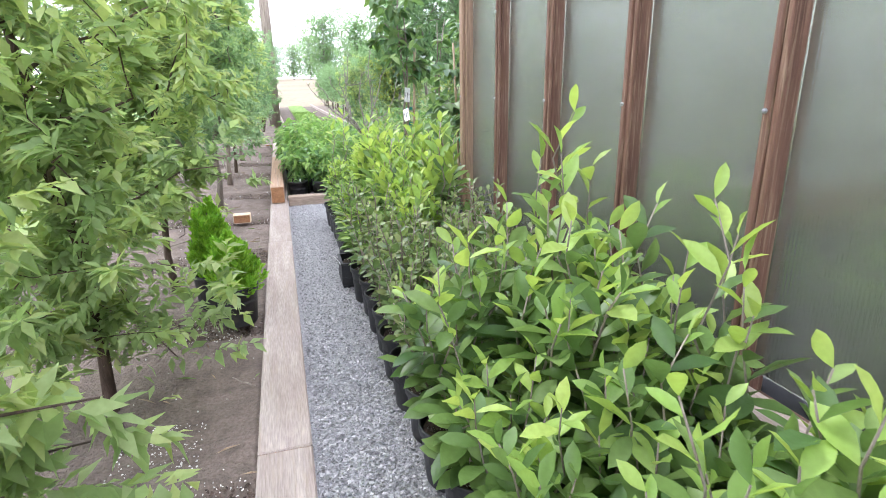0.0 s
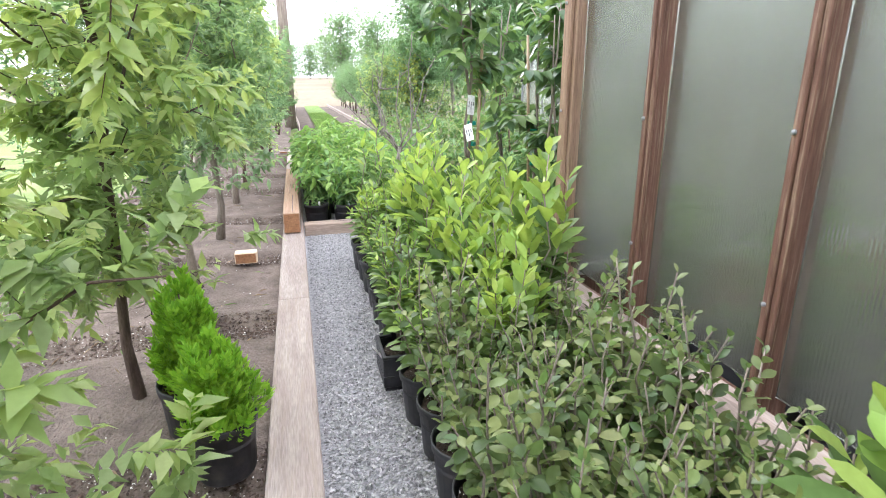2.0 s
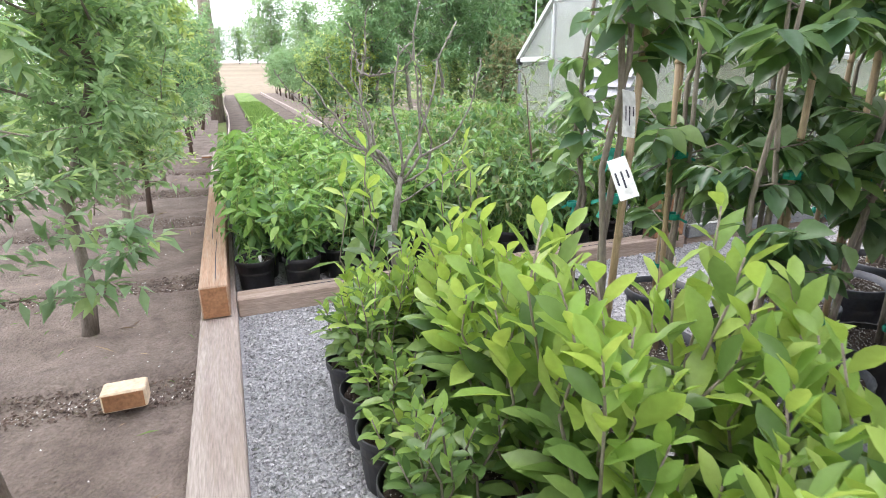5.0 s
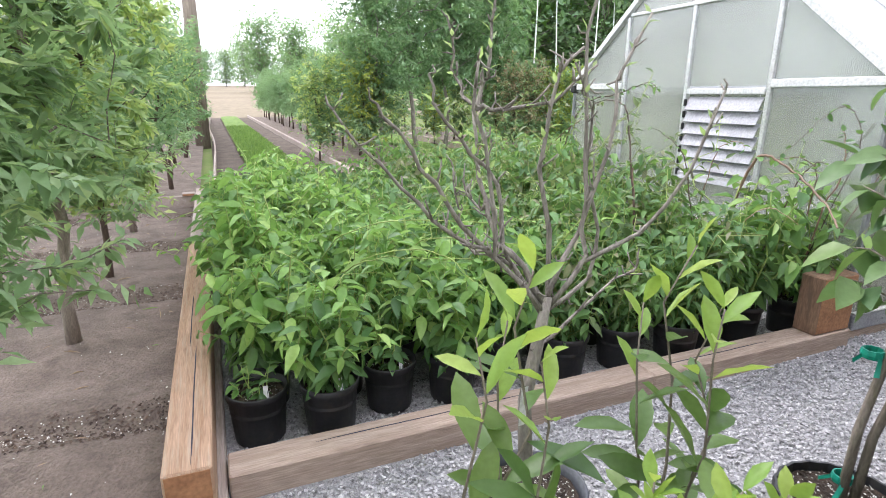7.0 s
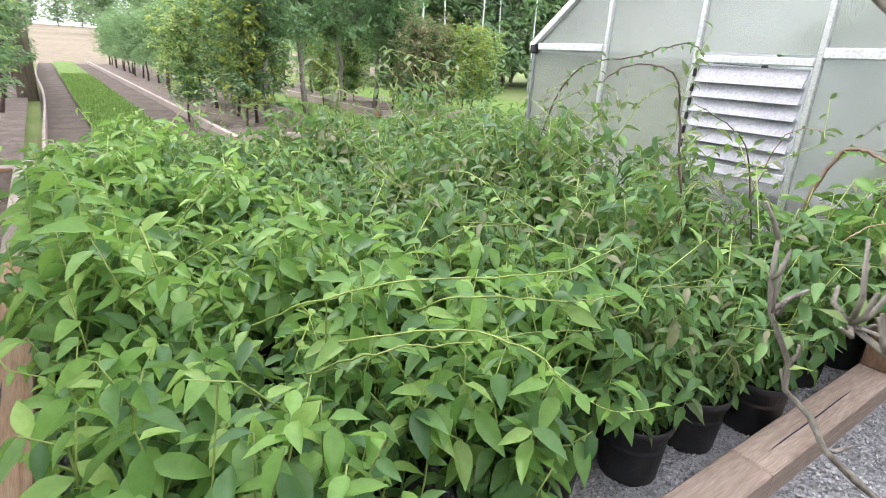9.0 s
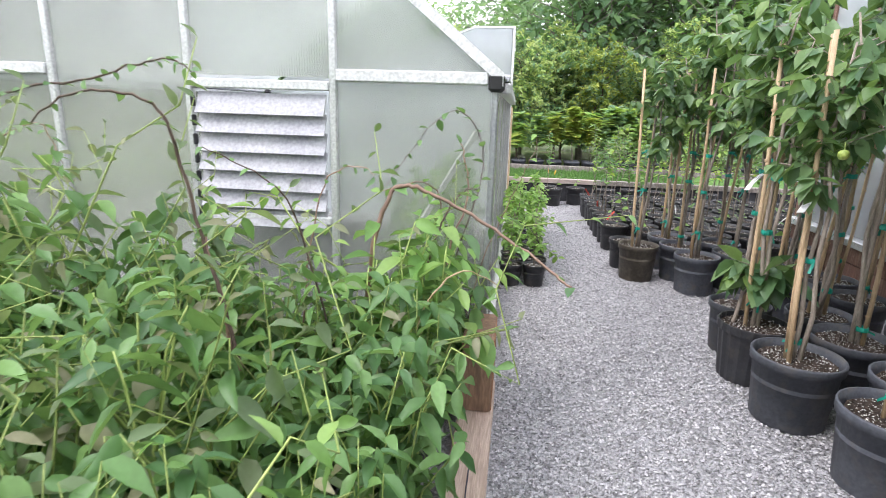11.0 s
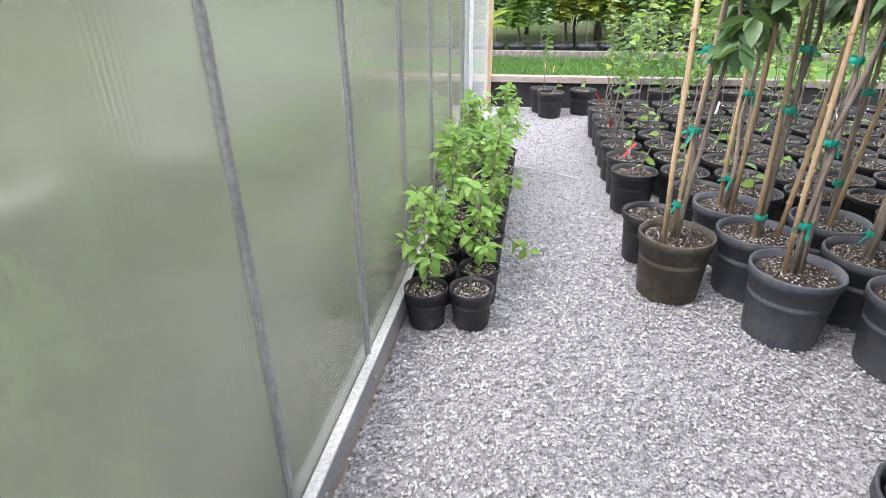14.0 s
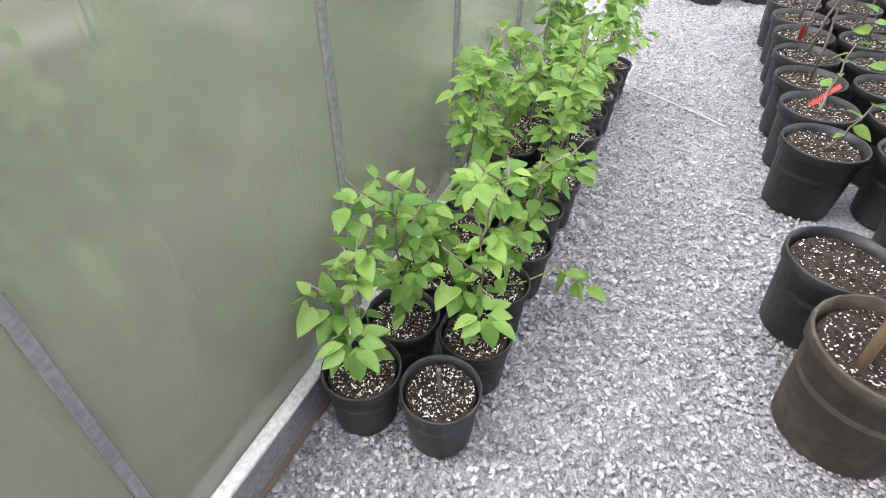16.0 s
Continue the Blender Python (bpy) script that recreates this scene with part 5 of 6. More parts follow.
for i in range(12):
    t = potted("potted_vine", "leafy green plant in a black pot inside the greenhouse", "plant", 1.82 + 0.1 * (i % 3), 6.65 - 0.55 * i, POT_5, SOIL_5, "plants inside the greenhouses", 47 * i)
    q = (V_LIGHT[0], V_DARK[2], V_LIGHT[2])[i % 3]
    part("stem", q[0], t).scale = (1.05, 1.05, 1.5)
    part("foliage", q[1], t).scale = (1.05, 1.05, 1.5)
for i in range(6):
    t = potted("potted_vine", "leafy green plant in a black pot inside the greenhouse", "plant", 3.95 + 0.48 * i, 10.08 + 0.12 * (i % 2), POT_5, SOIL_5, "plants inside the greenhouses", 47 * i)
    q = (V_LIGHT[0], V_DARK[2], V_LIGHT[2])[i % 3]
    part("stem", q[0], t).scale = (1.0, 1.0, 1.4)
    part("foliage", q[1], t).scale = (1.0, 1.0, 1.4)

# long arching canes over the vines
def cane(label, pts, r, leafy, mat, mats, leaf=0.045, at=None):
    t = thing("vine_cane", label, "vine", group="long canes over the vines")
    pts = np.asarray(pts, float)
    s = np.linspace(0, len(pts) - 1, 4 * len(pts))
    fine = np.stack([np.interp(s, np.arange(len(pts)), pts[:, k]) for k in range(3)], 1)
    for _ in range(2):
        fine[1:-1] = (fine[:-2] + fine[1:-1] * 2 + fine[2:]) / 4
    fine = fine + RNG.normal(0, 0.0025, fine.shape)
    part("stem", stems_mesh("stem", [fine], r, r * 0.4, mat), t)
    if leafy:
        P, T, S = along([fine], leafy, 0.25)
        D = spiral(len(P), T, 0.5, 0.3)
        D[:, 2] -= 0.2
        L = leaf * RNG.uniform(0.6, 1.2, len(P))
        part("foliage", leaves("foliage", P, D, L, L * 0.3, mats, None, BLADE_OVATE), t)


CANE = "thin arching vine cane with small leaves above the bed"
cane(CANE, [(0.69, 10.17, 0.58), (0.77, 10.07, 0.66), (0.89, 10.01, 0.68), (1.04, 9.98, 0.66), (1.24, 9.98, 0.64), (1.45, 9.95, 0.60)], 0.0032, 12, M_STEM, L_BED_LIGHT)
cane(CANE, [(1.04, 10.29, 0.60), (1.05, 10.15, 0.70), (1.12, 10.06, 0.73), (1.24, 9.99, 0.72), (1.39, 9.96, 0.70), (1.56, 9.96, 0.68), (1.74, 9.91, 0.64), (1.84, 9.86, 0.56)], 0.003, 15, M_STEM, L_BED_LIGHT)
cane(CANE, [(1.68, 11.25, 0.60), (1.76, 11.33, 0.74), (1.81, 11.09, 0.80), (1.74, 10.82, 0.80), (1.61, 10.53, 0.76), (1.56, 10.27, 0.74), (1.73, 10.18, 0.70), (2.28, 10.30, 0.66)], 0.003, 16, M_STEM, L_BED_LIGHT)
cane(CANE, [(0.67, 10.52, 0.55), (0.69, 10.21, 0.74), (0.85, 10.06, 0.82), (1.02, 9.95, 0.84), (1.29, 9.96, 0.80), (1.80, 10.16, 0.74)], 0.003, 14, M_STEM, L_BED_LIGHT)
cane(CANE, [(0.78, 10.40, 0.50), (0.80, 10.14, 0.66), (0.98, 9.98, 0.72), (1.07, 9.85, 0.70), (1.11, 9.77, 0.64), (1.23, 9.73, 0.55), (1.43, 9.75, 0.48)], 0.003, 16, M_STEM, L_BED_LIGHT)
cane("dark twisted cane rising from the vines and arching over", [(2.43, 10.30, 0.25), (2.45, 10.34, 0.59), (2.45, 10.38, 0.76), (2.45, 10.43, 0.93), (2.45, 10.47, 1.14), (2.45, 10.50, 1.25), (2.45, 10.56, 1.29), (2.45, 10.68, 1.31), (2.45, 10.81, 1.28), (2.45, 10.89, 1.22)], 0.0065, 9, M_BARK_DARK, L_BED, 0.035)
cane("stout red-brown cane rising from the vines", [(2.47, 10.32, 0.25), (2.47, 10.36, 0.55), (2.455, 10.39, 0.78), (2.46, 10.43, 0.93)], 0.011, 3, M_CANE, L_BED, 0.05)
cane("dark leafy cane reaching along the gable", [(2.70, 11.60, 0.50), (2.75, 11.52, 0.95), (2.75, 11.42, 1.17), (2.75, 11.32, 1.27), (2.75, 11.17, 1.32), (2.75, 10.95, 1.34), (2.75, 10.76, 1.40), (2.75, 10.65, 1.41), (2.75, 10.60, 1.37)], 0.0055, 34, M_BARK_DARK, L_BED, 0.042)
cane(CANE, [(2.72, 10.15, 0.5), (2.70, 10.26, 0.95), (2.70, 10.31, 1.03), (2.70, 10.42, 1.10), (2.70, 10.56, 1.15)], 0.004, 9, M_BARK_DARK, L_BED, 0.035)
cane("dark knobbly cane rising beside the timber block", [(3.05, 10.02, 0.25), (3.05, 9.99, 0.44), (3.05, 9.93, 0.65), (3.05, 9.87, 0.84), (3.05, 9.82, 0.96), (3.05, 9.77, 1.01), (3.05, 9.73, 1.01)], 0.0055, 12, M_BARK_DARK, L_BED_LIGHT, 0.04)
cane(CANE, [(2.6, 11.7, 0.5), (2.60, 11.56, 0.93), (2.60, 11.24, 1.12), (2.60, 11.00, 1.23), (2.60, 10.95, 1.09)], 0.0035, 22, M_CANE, L_BED, 0.045)
cane(CANE, [(2.9, 10.34, 0.45), (2.90, 10.31, 0.79), (2.90, 10.24, 1.05), (2.90, 10.16, 1.09), (2.90, 10.09, 1.09), (2.90, 10.07, 1.06)], 0.0035, 10, M_CANE, L_BED, 0.04)
cane(CANE, [(3.3, 9.92, 0.3), (3.3, 9.80, 0.79), (3.3, 9.74, 0.95), (3.3, 9.72, 1.12), (3.3, 9.78, 1.26), (3.3, 9.86, 1.29), (3.3, 9.95, 1.22), (3.28, 10.05, 1.08), (3.2, 10.1, 0.98)], 0.003, 16, M_BARK_DARK, L_BED)
cane(CANE, [(3.28, 9.98, 0.3), (3.28, 9.90, 0.8), (3.25, 9.88, 0.95), (3.2, 9.95, 1.02), (3.1, 10.1, 0.98)], 0.004, 12, M_CANE, L_BED_LIGHT, 0.05)
cane("thin bare cane with a few yellow-green leaves", [(3.27, 9.80, 0.3), (3.30, 9.70, 0.73), (3.30, 9.65, 0.85), (3.30, 9.61, 0.95), (3.30, 9.57, 1.03), (3.30, 9.56, 1.07), (3.30, 9.53, 1.13), (3.30, 9.52, 1.17), (3.30, 9.53, 1.20)], 0.0024, 6, M_CANE, L_BED_LIGHT, 0.04)
cane("twisted brown cane standing by the gable", [(3.28, 9.90, 0.3), (3.30, 9.85, 0.76), (3.30, 9.79, 0.89), (3.30, 9.78, 0.98), (3.30, 9.79, 1.05), (3.30, 9.81, 1.12), (3.30, 9.82, 1.16)], 0.0055, 12, M_CANE, L_BED, 0.045)
cane("thick red-brown cane arching out over the timber", [(2.86, 10.12, 0.25), (2.90, 10.08, 0.8), (2.93, 10.02, 1.02), (2.925, 9.95, 1.035), (2.92, 9.90, 1.02), (2.908, 9.797, 0.977), (2.889, 9.685, 0.923), (2.84, 9.565, 0.855), (2.77, 9.455, 0.80), (2.72, 9.41, 0.774)], 0.0095, 8, M_CANE, L_BED, 0.06)
cane("thin tan cane leaning out over the timber", [(2.66, 9.95, 0.3), (2.68, 9.85, 0.72), (2.72, 9.74, 0.82), (2.78, 9.62, 0.74)], 0.004, 3, M_BAMBOO, L_BED, 0.06)
# white drip line and thin blue-green ties in the bed
for k, (x, y) in enumerate([(0.42, 10.0), (0.75, 10.25), (1.15, 10.05), (1.5, 10.4), (0.95, 10.5), (1.9, 10.15)]):
    st = thing("plant_stake", "thin grey-green plastic stake among the vines", "stake", at=pose(x, y, 0), group="stakes among the vines")
    part("rod", Shape().tube([(0, 0, 0.15), (0.02, 0.0, 0.5), (0.05 - 0.02 * k, 0.01, 0.72)], 0.0022, 5).mesh("rod", M_STEM), st)

# ---- bare pruned tree ----
def bare_tree():
    """Limbs run from the fork up, beside the trunk; knobs and spurs grow on them."""
    rng = np.random.default_rng(77)
    t = potted("bare_tree", "nearly leafless pruned tree with grey knobbly limbs in a black pot", "tree", 0.95, 9.02, POT_5, SOIL_5, "")
    part("trunk", Shape().tube([(0, 0, 0.2), (-0.02, 0.0, 0.42), (-0.03, 0, 0.56), (0.0, 0, 0.72), (0.02, 0, 0.84)], [0.024, 0.020, 0.018, 0.017, 0.013], 10).mesh("trunk", M_BARK_GREY, True), t)
    plan = [(0.0088, [(0.02, 0.0, 0.80), (-0.03, 0.02, 0.92), (-0.10, 0.05, 0.985), (-0.10, 0.095, 1.03), (-0.10, 0.12, 1.09), (-0.10, 0.15, 1.158), (-0.10, 0.17, 1.22), (-0.10, 0.19, 1.29)]),
            (0.0062, [(-0.10, 0.19, 1.29), (-0.08, 0.246, 1.303), (-0.08, 0.30, 1.33), (-0.08, 0.357, 1.365), (-0.08, 0.37, 1.43), (-0.10, 0.36, 1.52)]),
            (0.0062, [(-0.10, 0.19, 1.29), (-0.08, 0.19, 1.337), (-0.08, 0.17, 1.365), (-0.08, 0.16, 1.42), (-0.06, 0.15, 1.55)]),
            (0.0062, [(-0.10, 0.19, 1.29), (-0.06, 0.18, 1.29), (-0.03, 0.157, 1.285), (0.08, 0.10, 1.31), (0.16, 0.06, 1.40)]),
            (0.005, [(0.0, 0.0, 0.84), (-0.09, 0.05, 0.93), (-0.09, 0.115, 0.937), (-0.09, 0.18, 0.92), (-0.09, 0.25, 0.937), (-0.09, 0.295, 0.98), (-0.09, 0.325, 1.05), (-0.09, 0.34, 1.124)]),
            (0.005, [(-0.10, 0.11, 1.06), (-0.09, 0.18, 1.05), (-0.09, 0.26, 1.065)]),
            (0.007, [(0.03, 0.0, 0.82), (0.12, -0.01, 0.93), (0.13, 0.02, 1.07), (0.12, 0.04, 1.26), (0.12, 0.04, 1.46), (0.14, 0.02, 1.70)]),
            (0.0065, [(0.01, 0.0, 0.80), (-0.11, 0.04, 0.95), (-0.13, 0.04, 1.16), (-0.18, 0.04, 1.29), (-0.17, 0.04, 1.40)]),
            (0.0075, [(0.01, 0.0, 0.80), (0.04, 0.04, 0.89), (0.02, 0.04, 1.11), (0.02, 0.04, 1.22), (0.04, 0.04, 1.37), (0.11, 0.04, 1.43)]),
            (0.0060, [(0.01, 0.0, 0.80), (0.16, 0.04, 0.86), (0.19, 0.04, 0.99), (0.14, 0.04, 1.13), (0.14, 0.04, 1.29), (0.09, 0.04, 1.40)]),
            (0.007, [(0.03, 0.0, 0.84), (0.12, 0.02, 0.99), (0.20, 0.04, 1.2), (0.24, 0.08, 1.36), (0.35, 0.1, 1.52)]),
            (0.006, [(0.10, -0.01, 0.92), (0.25, -0.05, 1.0), (0.33, -0.1, 1.15), (0.36, -0.14, 1.34)]),
            (0.0075, [(0.01, 0.0, 0.80), (-0.05, 0.06, 0.91), (-0.14, 0.06, 0.98), (-0.23, 0.06, 1.08), (-0.29, 0.06, 1.17), (-0.34, 0.06, 1.25), (-0.39, 0.06, 1.31)]),
            (0.0065, [(-0.05, 0.06, 0.91), (-0.08, 0.06, 0.97), (-0.09, 0.06, 1.07), (-0.13, 0.06, 1.16), (-0.20, 0.06, 1.23), (-0.26, 0.06, 1.31), (-0.27, 0.06, 1.37)]),
            (0.0055, [(-0.12, 0.06, 0.965), (-0.21, 0.06, 1.01), (-0.27, 0.06, 1.05), (-0.34, 0.06, 1.12), (-0.43, 0.06, 1.22), (-0.48, 0.06, 1.29)]),
            (0.005, [(-0.02, 0.0, 0.7), (0.14, 0.03, 0.76), (0.3, 0.08, 0.83), (0.4, 0.12, 0.84)])]
    twig, lines = Shape(), []
    for r, pts in plan:
        n = len(pts)
        q = [np.array(w) + rng.normal(0, 0.004, 3) for w in pts]
        fine = []
        for k in range(n - 1):
            fine += [q[k], q[k] * 0.5 + q[k + 1] * 0.5 + rng.normal(0, 0.006, 3)]
        fine.append(q[-1])
        m = len(fine)
        part("limb", Shape().tube(fine, [r * (1.12 if k % 2 else 0.95) * (1 - 0.6 * k / m) for k in range(m)], 7).mesh("limb", M_BARK_GREY, True), t)
        lines.append(fine)
        for j in range(13):
            i = 1 + rng.integers(m - 1)
            s = fine[i]
            d = unit(rng.normal(0, 1, 3) + np.array((0, 0, 0.8)))
            L = rng.uniform(0.010, 0.05) * (1.5 if j % 6 == 0 else 1)
            twig.tube([s, s + d * L * 0.55 + rng.normal(0, 0.004, 3), s + d * L + np.array((0, 0, 0.01))], [0.003, 0.0026, 0.0016], 5)
    ob = part("twig", twig.mesh("twig", M_BARK_GREY, True), t)
    ob["kind"] = "stuff"
    P, T, S = along(lines, 16, 0.5)
    keep = RNG.random(len(P)) < 0.4
    P, T = P[keep], T[keep]
    part("foliage", leaves("foliage", P, spiral(len(P), T, 0.8), 0.04, 0.006, L_ORCHARD, None, BLADE_4), t, "a few small green leaves")
    part("label", tag_mesh(0.11, 0.022, 0.05), t, "white strip label", pose(-0.05, -0.03, 0.62, -85, 0, 10))


bare_tree()


# ---- staked potted trees ----
def staked_tree(seed, height, n, leaf, low, radius, mats=(L_DARK, L_LAUREL), trunks=2):
    rng = np.random.default_rng(seed)
    stems = [bent((0.02 * k - 0.01, 0.015 * k, 0.25), (rng.normal(0, 0.05), rng.normal(0, 0.05), height * rng.uniform(0.85, 1)), 0.02, 7, rng) for k in range(trunks)]
    twigs = []
    for k in range(17):
        st = stems[k % trunks]
        f = rng.uniform(low / height, 1.0)
        i = min(int(f * 6), 5)
        b = st[i] * (1 - (f * 6 - i)) + st[i + 1] * (f * 6 - i)
        a = rng.uniform(0, 6.28)
        r = radius * rng.uniform(0.4, 1.15)
        twigs.append(bent(b, b + np.array([r * math.cos(a), r * math.sin(a), r * rng.uniform(-0.1, 0.7)]), 0.08, 5, rng))
    P, T, S = along(twigs, max(5, n // 17), 0.15)
    D = spiral(len(P), T, 0.45, 0.3)
    D[:, 2] -= 0.6
    L = leaf * RNG.uniform(0.7, 1.25, len(P))
    tr, br = Shape(), Shape()
    for q in stems:
        tr.tube(q, [0.012, 0.011, 0.010, 0.009, 0.008, 0.006, 0.004], 6)
    for q in twigs:
        br.tube(q, [0.004, 0.0035, 0.003, 0.002, 0.001], 4)
    fol = leaves("foliage", P, D, L, L * 0.27, mats, (RNG.random(len(P)) < 0.22).astype(int), BLADE_OVATE)
    return tr.mesh("trunk", M_BARK, True), br.mesh("branch", M_BARK, True), fol


STAKED = [staked_tree(800 + i, h, 300, 0.10, lo, 0.28) for i, (h, lo) in enumerate(((1.95, 1.12), (2.1, 1.25), (1.85, 1.0), (2.05, 1.3)))]
STAKED += [staked_tree(860 + i, h, 420, 0.105, lo, 0.30, trunks=2) for i, (h, lo) in enumerate(((1.9, 0.55), (2.05, 0.7)))]
STAKED += [staked_tree(875, 1.95, 150, 0.095, 0.7, 0.24)]
STAKE = Shape().tube([(0, 0, 0.2), (0.004, 0.002, 0.6), (-0.003, 0, 1.0), (0, 0, 1.62)], [0.0105, 0.0105, 0.010, 0.009], 8)
for z in (0.42, 0.66, 0.88, 1.1, 1.33):
    STAKE.lathe(0, 0, [(0.0105, z - 0.006), (0.0128, z), (0.0105, z + 0.006)], 8)
STAKE = STAKE.mesh("stake", M_BAMBOO, True)
TIE = Shape().lathe(0, 0, [(0.024, -0.010), (0.026, 0.0), (0.024, 0.012), (0.021, 0.012), (0.021, -0.010), (0.024, -0.010)], 10)
TIE.add([(0.024, 0, 0), (0.05, 0.012, -0.012), (0.048, 0.014, -0.022), (0.024, 0.004, -0.010)], [(0, 1, 2, 3), (3, 2, 1, 0)])
TIE.add([(0.0, 0.024, 0), (0.012, 0.04, -0.045), (0.0, 0.043, -0.045), (-0.010, 0.024, -0.004)], [(0, 1, 2, 3), (3, 2, 1, 0)])
TIE = TIE.mesh("tie", M_TAPE)
TAG_LONG = tag_mesh(0.16, 0.032, 0.22, M_TAG, 2)
TAG_YELLOW = tag_mesh(0.06, 0.014, 0.3, M_YELLOW, 0)
G_TREE = "staked grafted trees in pots"


def staked(x, y, kind, pot, soil, yaw, lean=(0, 0), ties=(0.42, 0.75, 1.05), tags=0, sc=1.0, label="young tree on a bamboo stake in a pot", second=False):
    t = potted("staked_tree", label, "potted tree", x, y, pot, soil, G_TREE, yaw)
    for n, m in zip(("trunk", "branch", "foliage"), STAKED[kind]):
        q = part(n, m, t)
        q.scale = (sc, sc, sc)
        if n == "branch":
            q["kind"] = "stuff"
    if (x, y) != (1.69, 8.64):
        part("stake", STAKE, t, "yellow-brown bamboo stake", pose(0.03, 0.02, 0, lean[0], lean[1], 0))
    if second:
        part("stake", STAKE, t, "yellow-brown bamboo stake", pose(-0.05, 0.04, 0, -1.4 * lean[0], 0.5 * lean[1] + 2, 90))
    for z in ties:
        part("tie", TIE, t, "green plastic tie tape", pose(0.02, 0.01, z, 0, 0, 90 * z))
    for k in range(tags):
        part("tag", TAG_LONG, t, "white plastic name tag", pose(0.03, 0.02, 1.02 + 0.22 * k, -20, 12, 200 * k - yaw + 30))
    return t


spots = [(3.47, 8.34, 0, POT_7, SOIL_7, 1), (3.86, 8.36, 2, POT_5F, SOIL_7, 0), (4.20, 8.30, 1, POT_5, SOIL_5, 1), (3.72, 7.98, 3, POT_7, SOIL_7, 0), (4.12, 7.93, 0, POT_5, SOIL_5, 0), (3.30, 7.95, 1, POT_7, SOIL_7, 1),
         (3.02, 8.22, 2, POT_7, SOIL_7, 1), (2.92, 7.80, 0, POT_5, SOIL_5, 0), (2.60, 8.15, 3, POT_5, SOIL_5, 1), (2.50, 7.75, 1, POT_5F, SOIL_7, 0), (2.20, 8.10, 0, POT_5, SOIL_5, 0), (2.10, 7.70, 2, POT_5, SOIL_5, 0),
         (1.69, 8.64, 1, POT_5F, SOIL_7, 0), (2.12, 8.52, 3, POT_5, SOIL_5, 0), (1.72, 8.10, 0, POT_5, SOIL_5, 1), (1.70, 7.68, 3, POT_5, SOIL_5, 0),
         (5.53, 8.58, 2, POT_BROWN, SOIL_5, 0), (5.27, 8.21, 1, POT_5, SOIL_5, 0), (5.60, 8.24, 3, POT_5, SOIL_5, 0), (5.10, 7.88, 0, POT_5, SOIL_5, 0), (4.68, 7.85, 2, POT_5, SOIL_5, 1), (5.44, 7.88, 1, POT_5, SOIL_5, 0),
         (5.92, 8.26, 0, POT_5, SOIL_5, 0), (5.78, 7.88, 2, POT_5, SOIL_5, 0), (4.45, 7.55, 3, POT_5, SOIL_5, 0), (4.85, 7.50, 0, POT_5, SOIL_5, 0), (5.25, 7.52, 1, POT_5, SOIL_5, 0), (3.9, 7.55, 1, POT_5, SOIL_5, 0), (3.5, 7.55, 2, POT_5, SOIL_5, 0)]
for i, (x, y, k, pt, so, tg) in enumerate(spots):
    label = "young tree on a bamboo stake in a muddy pot" if pt is POT_BROWN else "young tree on a bamboo stake in a grey-black pot"
    if x < 2.8:
        k = 6 if i == 12 else 4 + i % 2
    staked(x, y, k, pt, so, (67 * i) % 360, (rnd.uniform(-4, 4), rnd.uniform(-4, 4)), (0.36 + 0.05 * (i % 3), 0.72 + 0.04 * (i % 4), 1.02), tg, rnd.uniform(0.94, 1.04), label, i % 2 == 0 and x > 2.8)
potted("potted_tree", "low pot of fresh potting mix beside the brown pot", "pot", 5.86, 8.62, POT_3, SOIL_3, G_TREE)
# tagged tree standing between the shrubs and the yard
staked(1.16, 7.75, 3, POT_5, SOIL_5, 20, (2, 1), (0.5, 0.98, 1.1), 0, 1.0, "grafted young tree with two white tags tied to a stake")
for p in (pose(1.13, 7.70, 1.10, -50, 20, 150), pose(1.15, 7.70, 1.26, -70, -10, 190)):
    tg = thing("plant_tag", "white paper name tag hanging from a staked tree", "tag", at=p, group="paper name tags")
    part("strip", tag_mesh(0.11, 0.045, 0.1, M_TAG, 3), tg)
# fruit on the nearest tree
for k, p in enumerate([(3.30, 8.42, 1.17), (3.12, 8.30, 1.24)]):
    fr = thing("green_fruit", "round yellow-green unripe fruit on a staked tree", "fruit", at=pose(*p), group="green fruit")
    part("flesh", Shape().lathe(0, 0, [(0, -0.02), (0.011, -0.0175), (0.019, -0.006), (0.0185, 0.008), (0.011, 0.017), (0, 0.018)], 12).mesh("flesh", M_FRUIT, True), fr)
    part("stalk", Shape().tube([(0, 0, 0.016), (0.004, 0, 0.045)], 0.002, 5).mesh("stalk", M_STEM), fr)
# short leafy shoot low on the nearest pots
LOW_SHOOT = staked_tree(850, 0.62, 46, 0.165, 0.45, 0.12, (L_DARK, L_LAUREL), 1)
low = thing("leafy_shoot", "low shoot with large dark leaves on a staked tree", "shoot", at=pose(3.90, 8.46, 0))
for n, m in zip(("trunk", "branch", "foliage"), LOW_SHOOT):
    part(n, m, low)

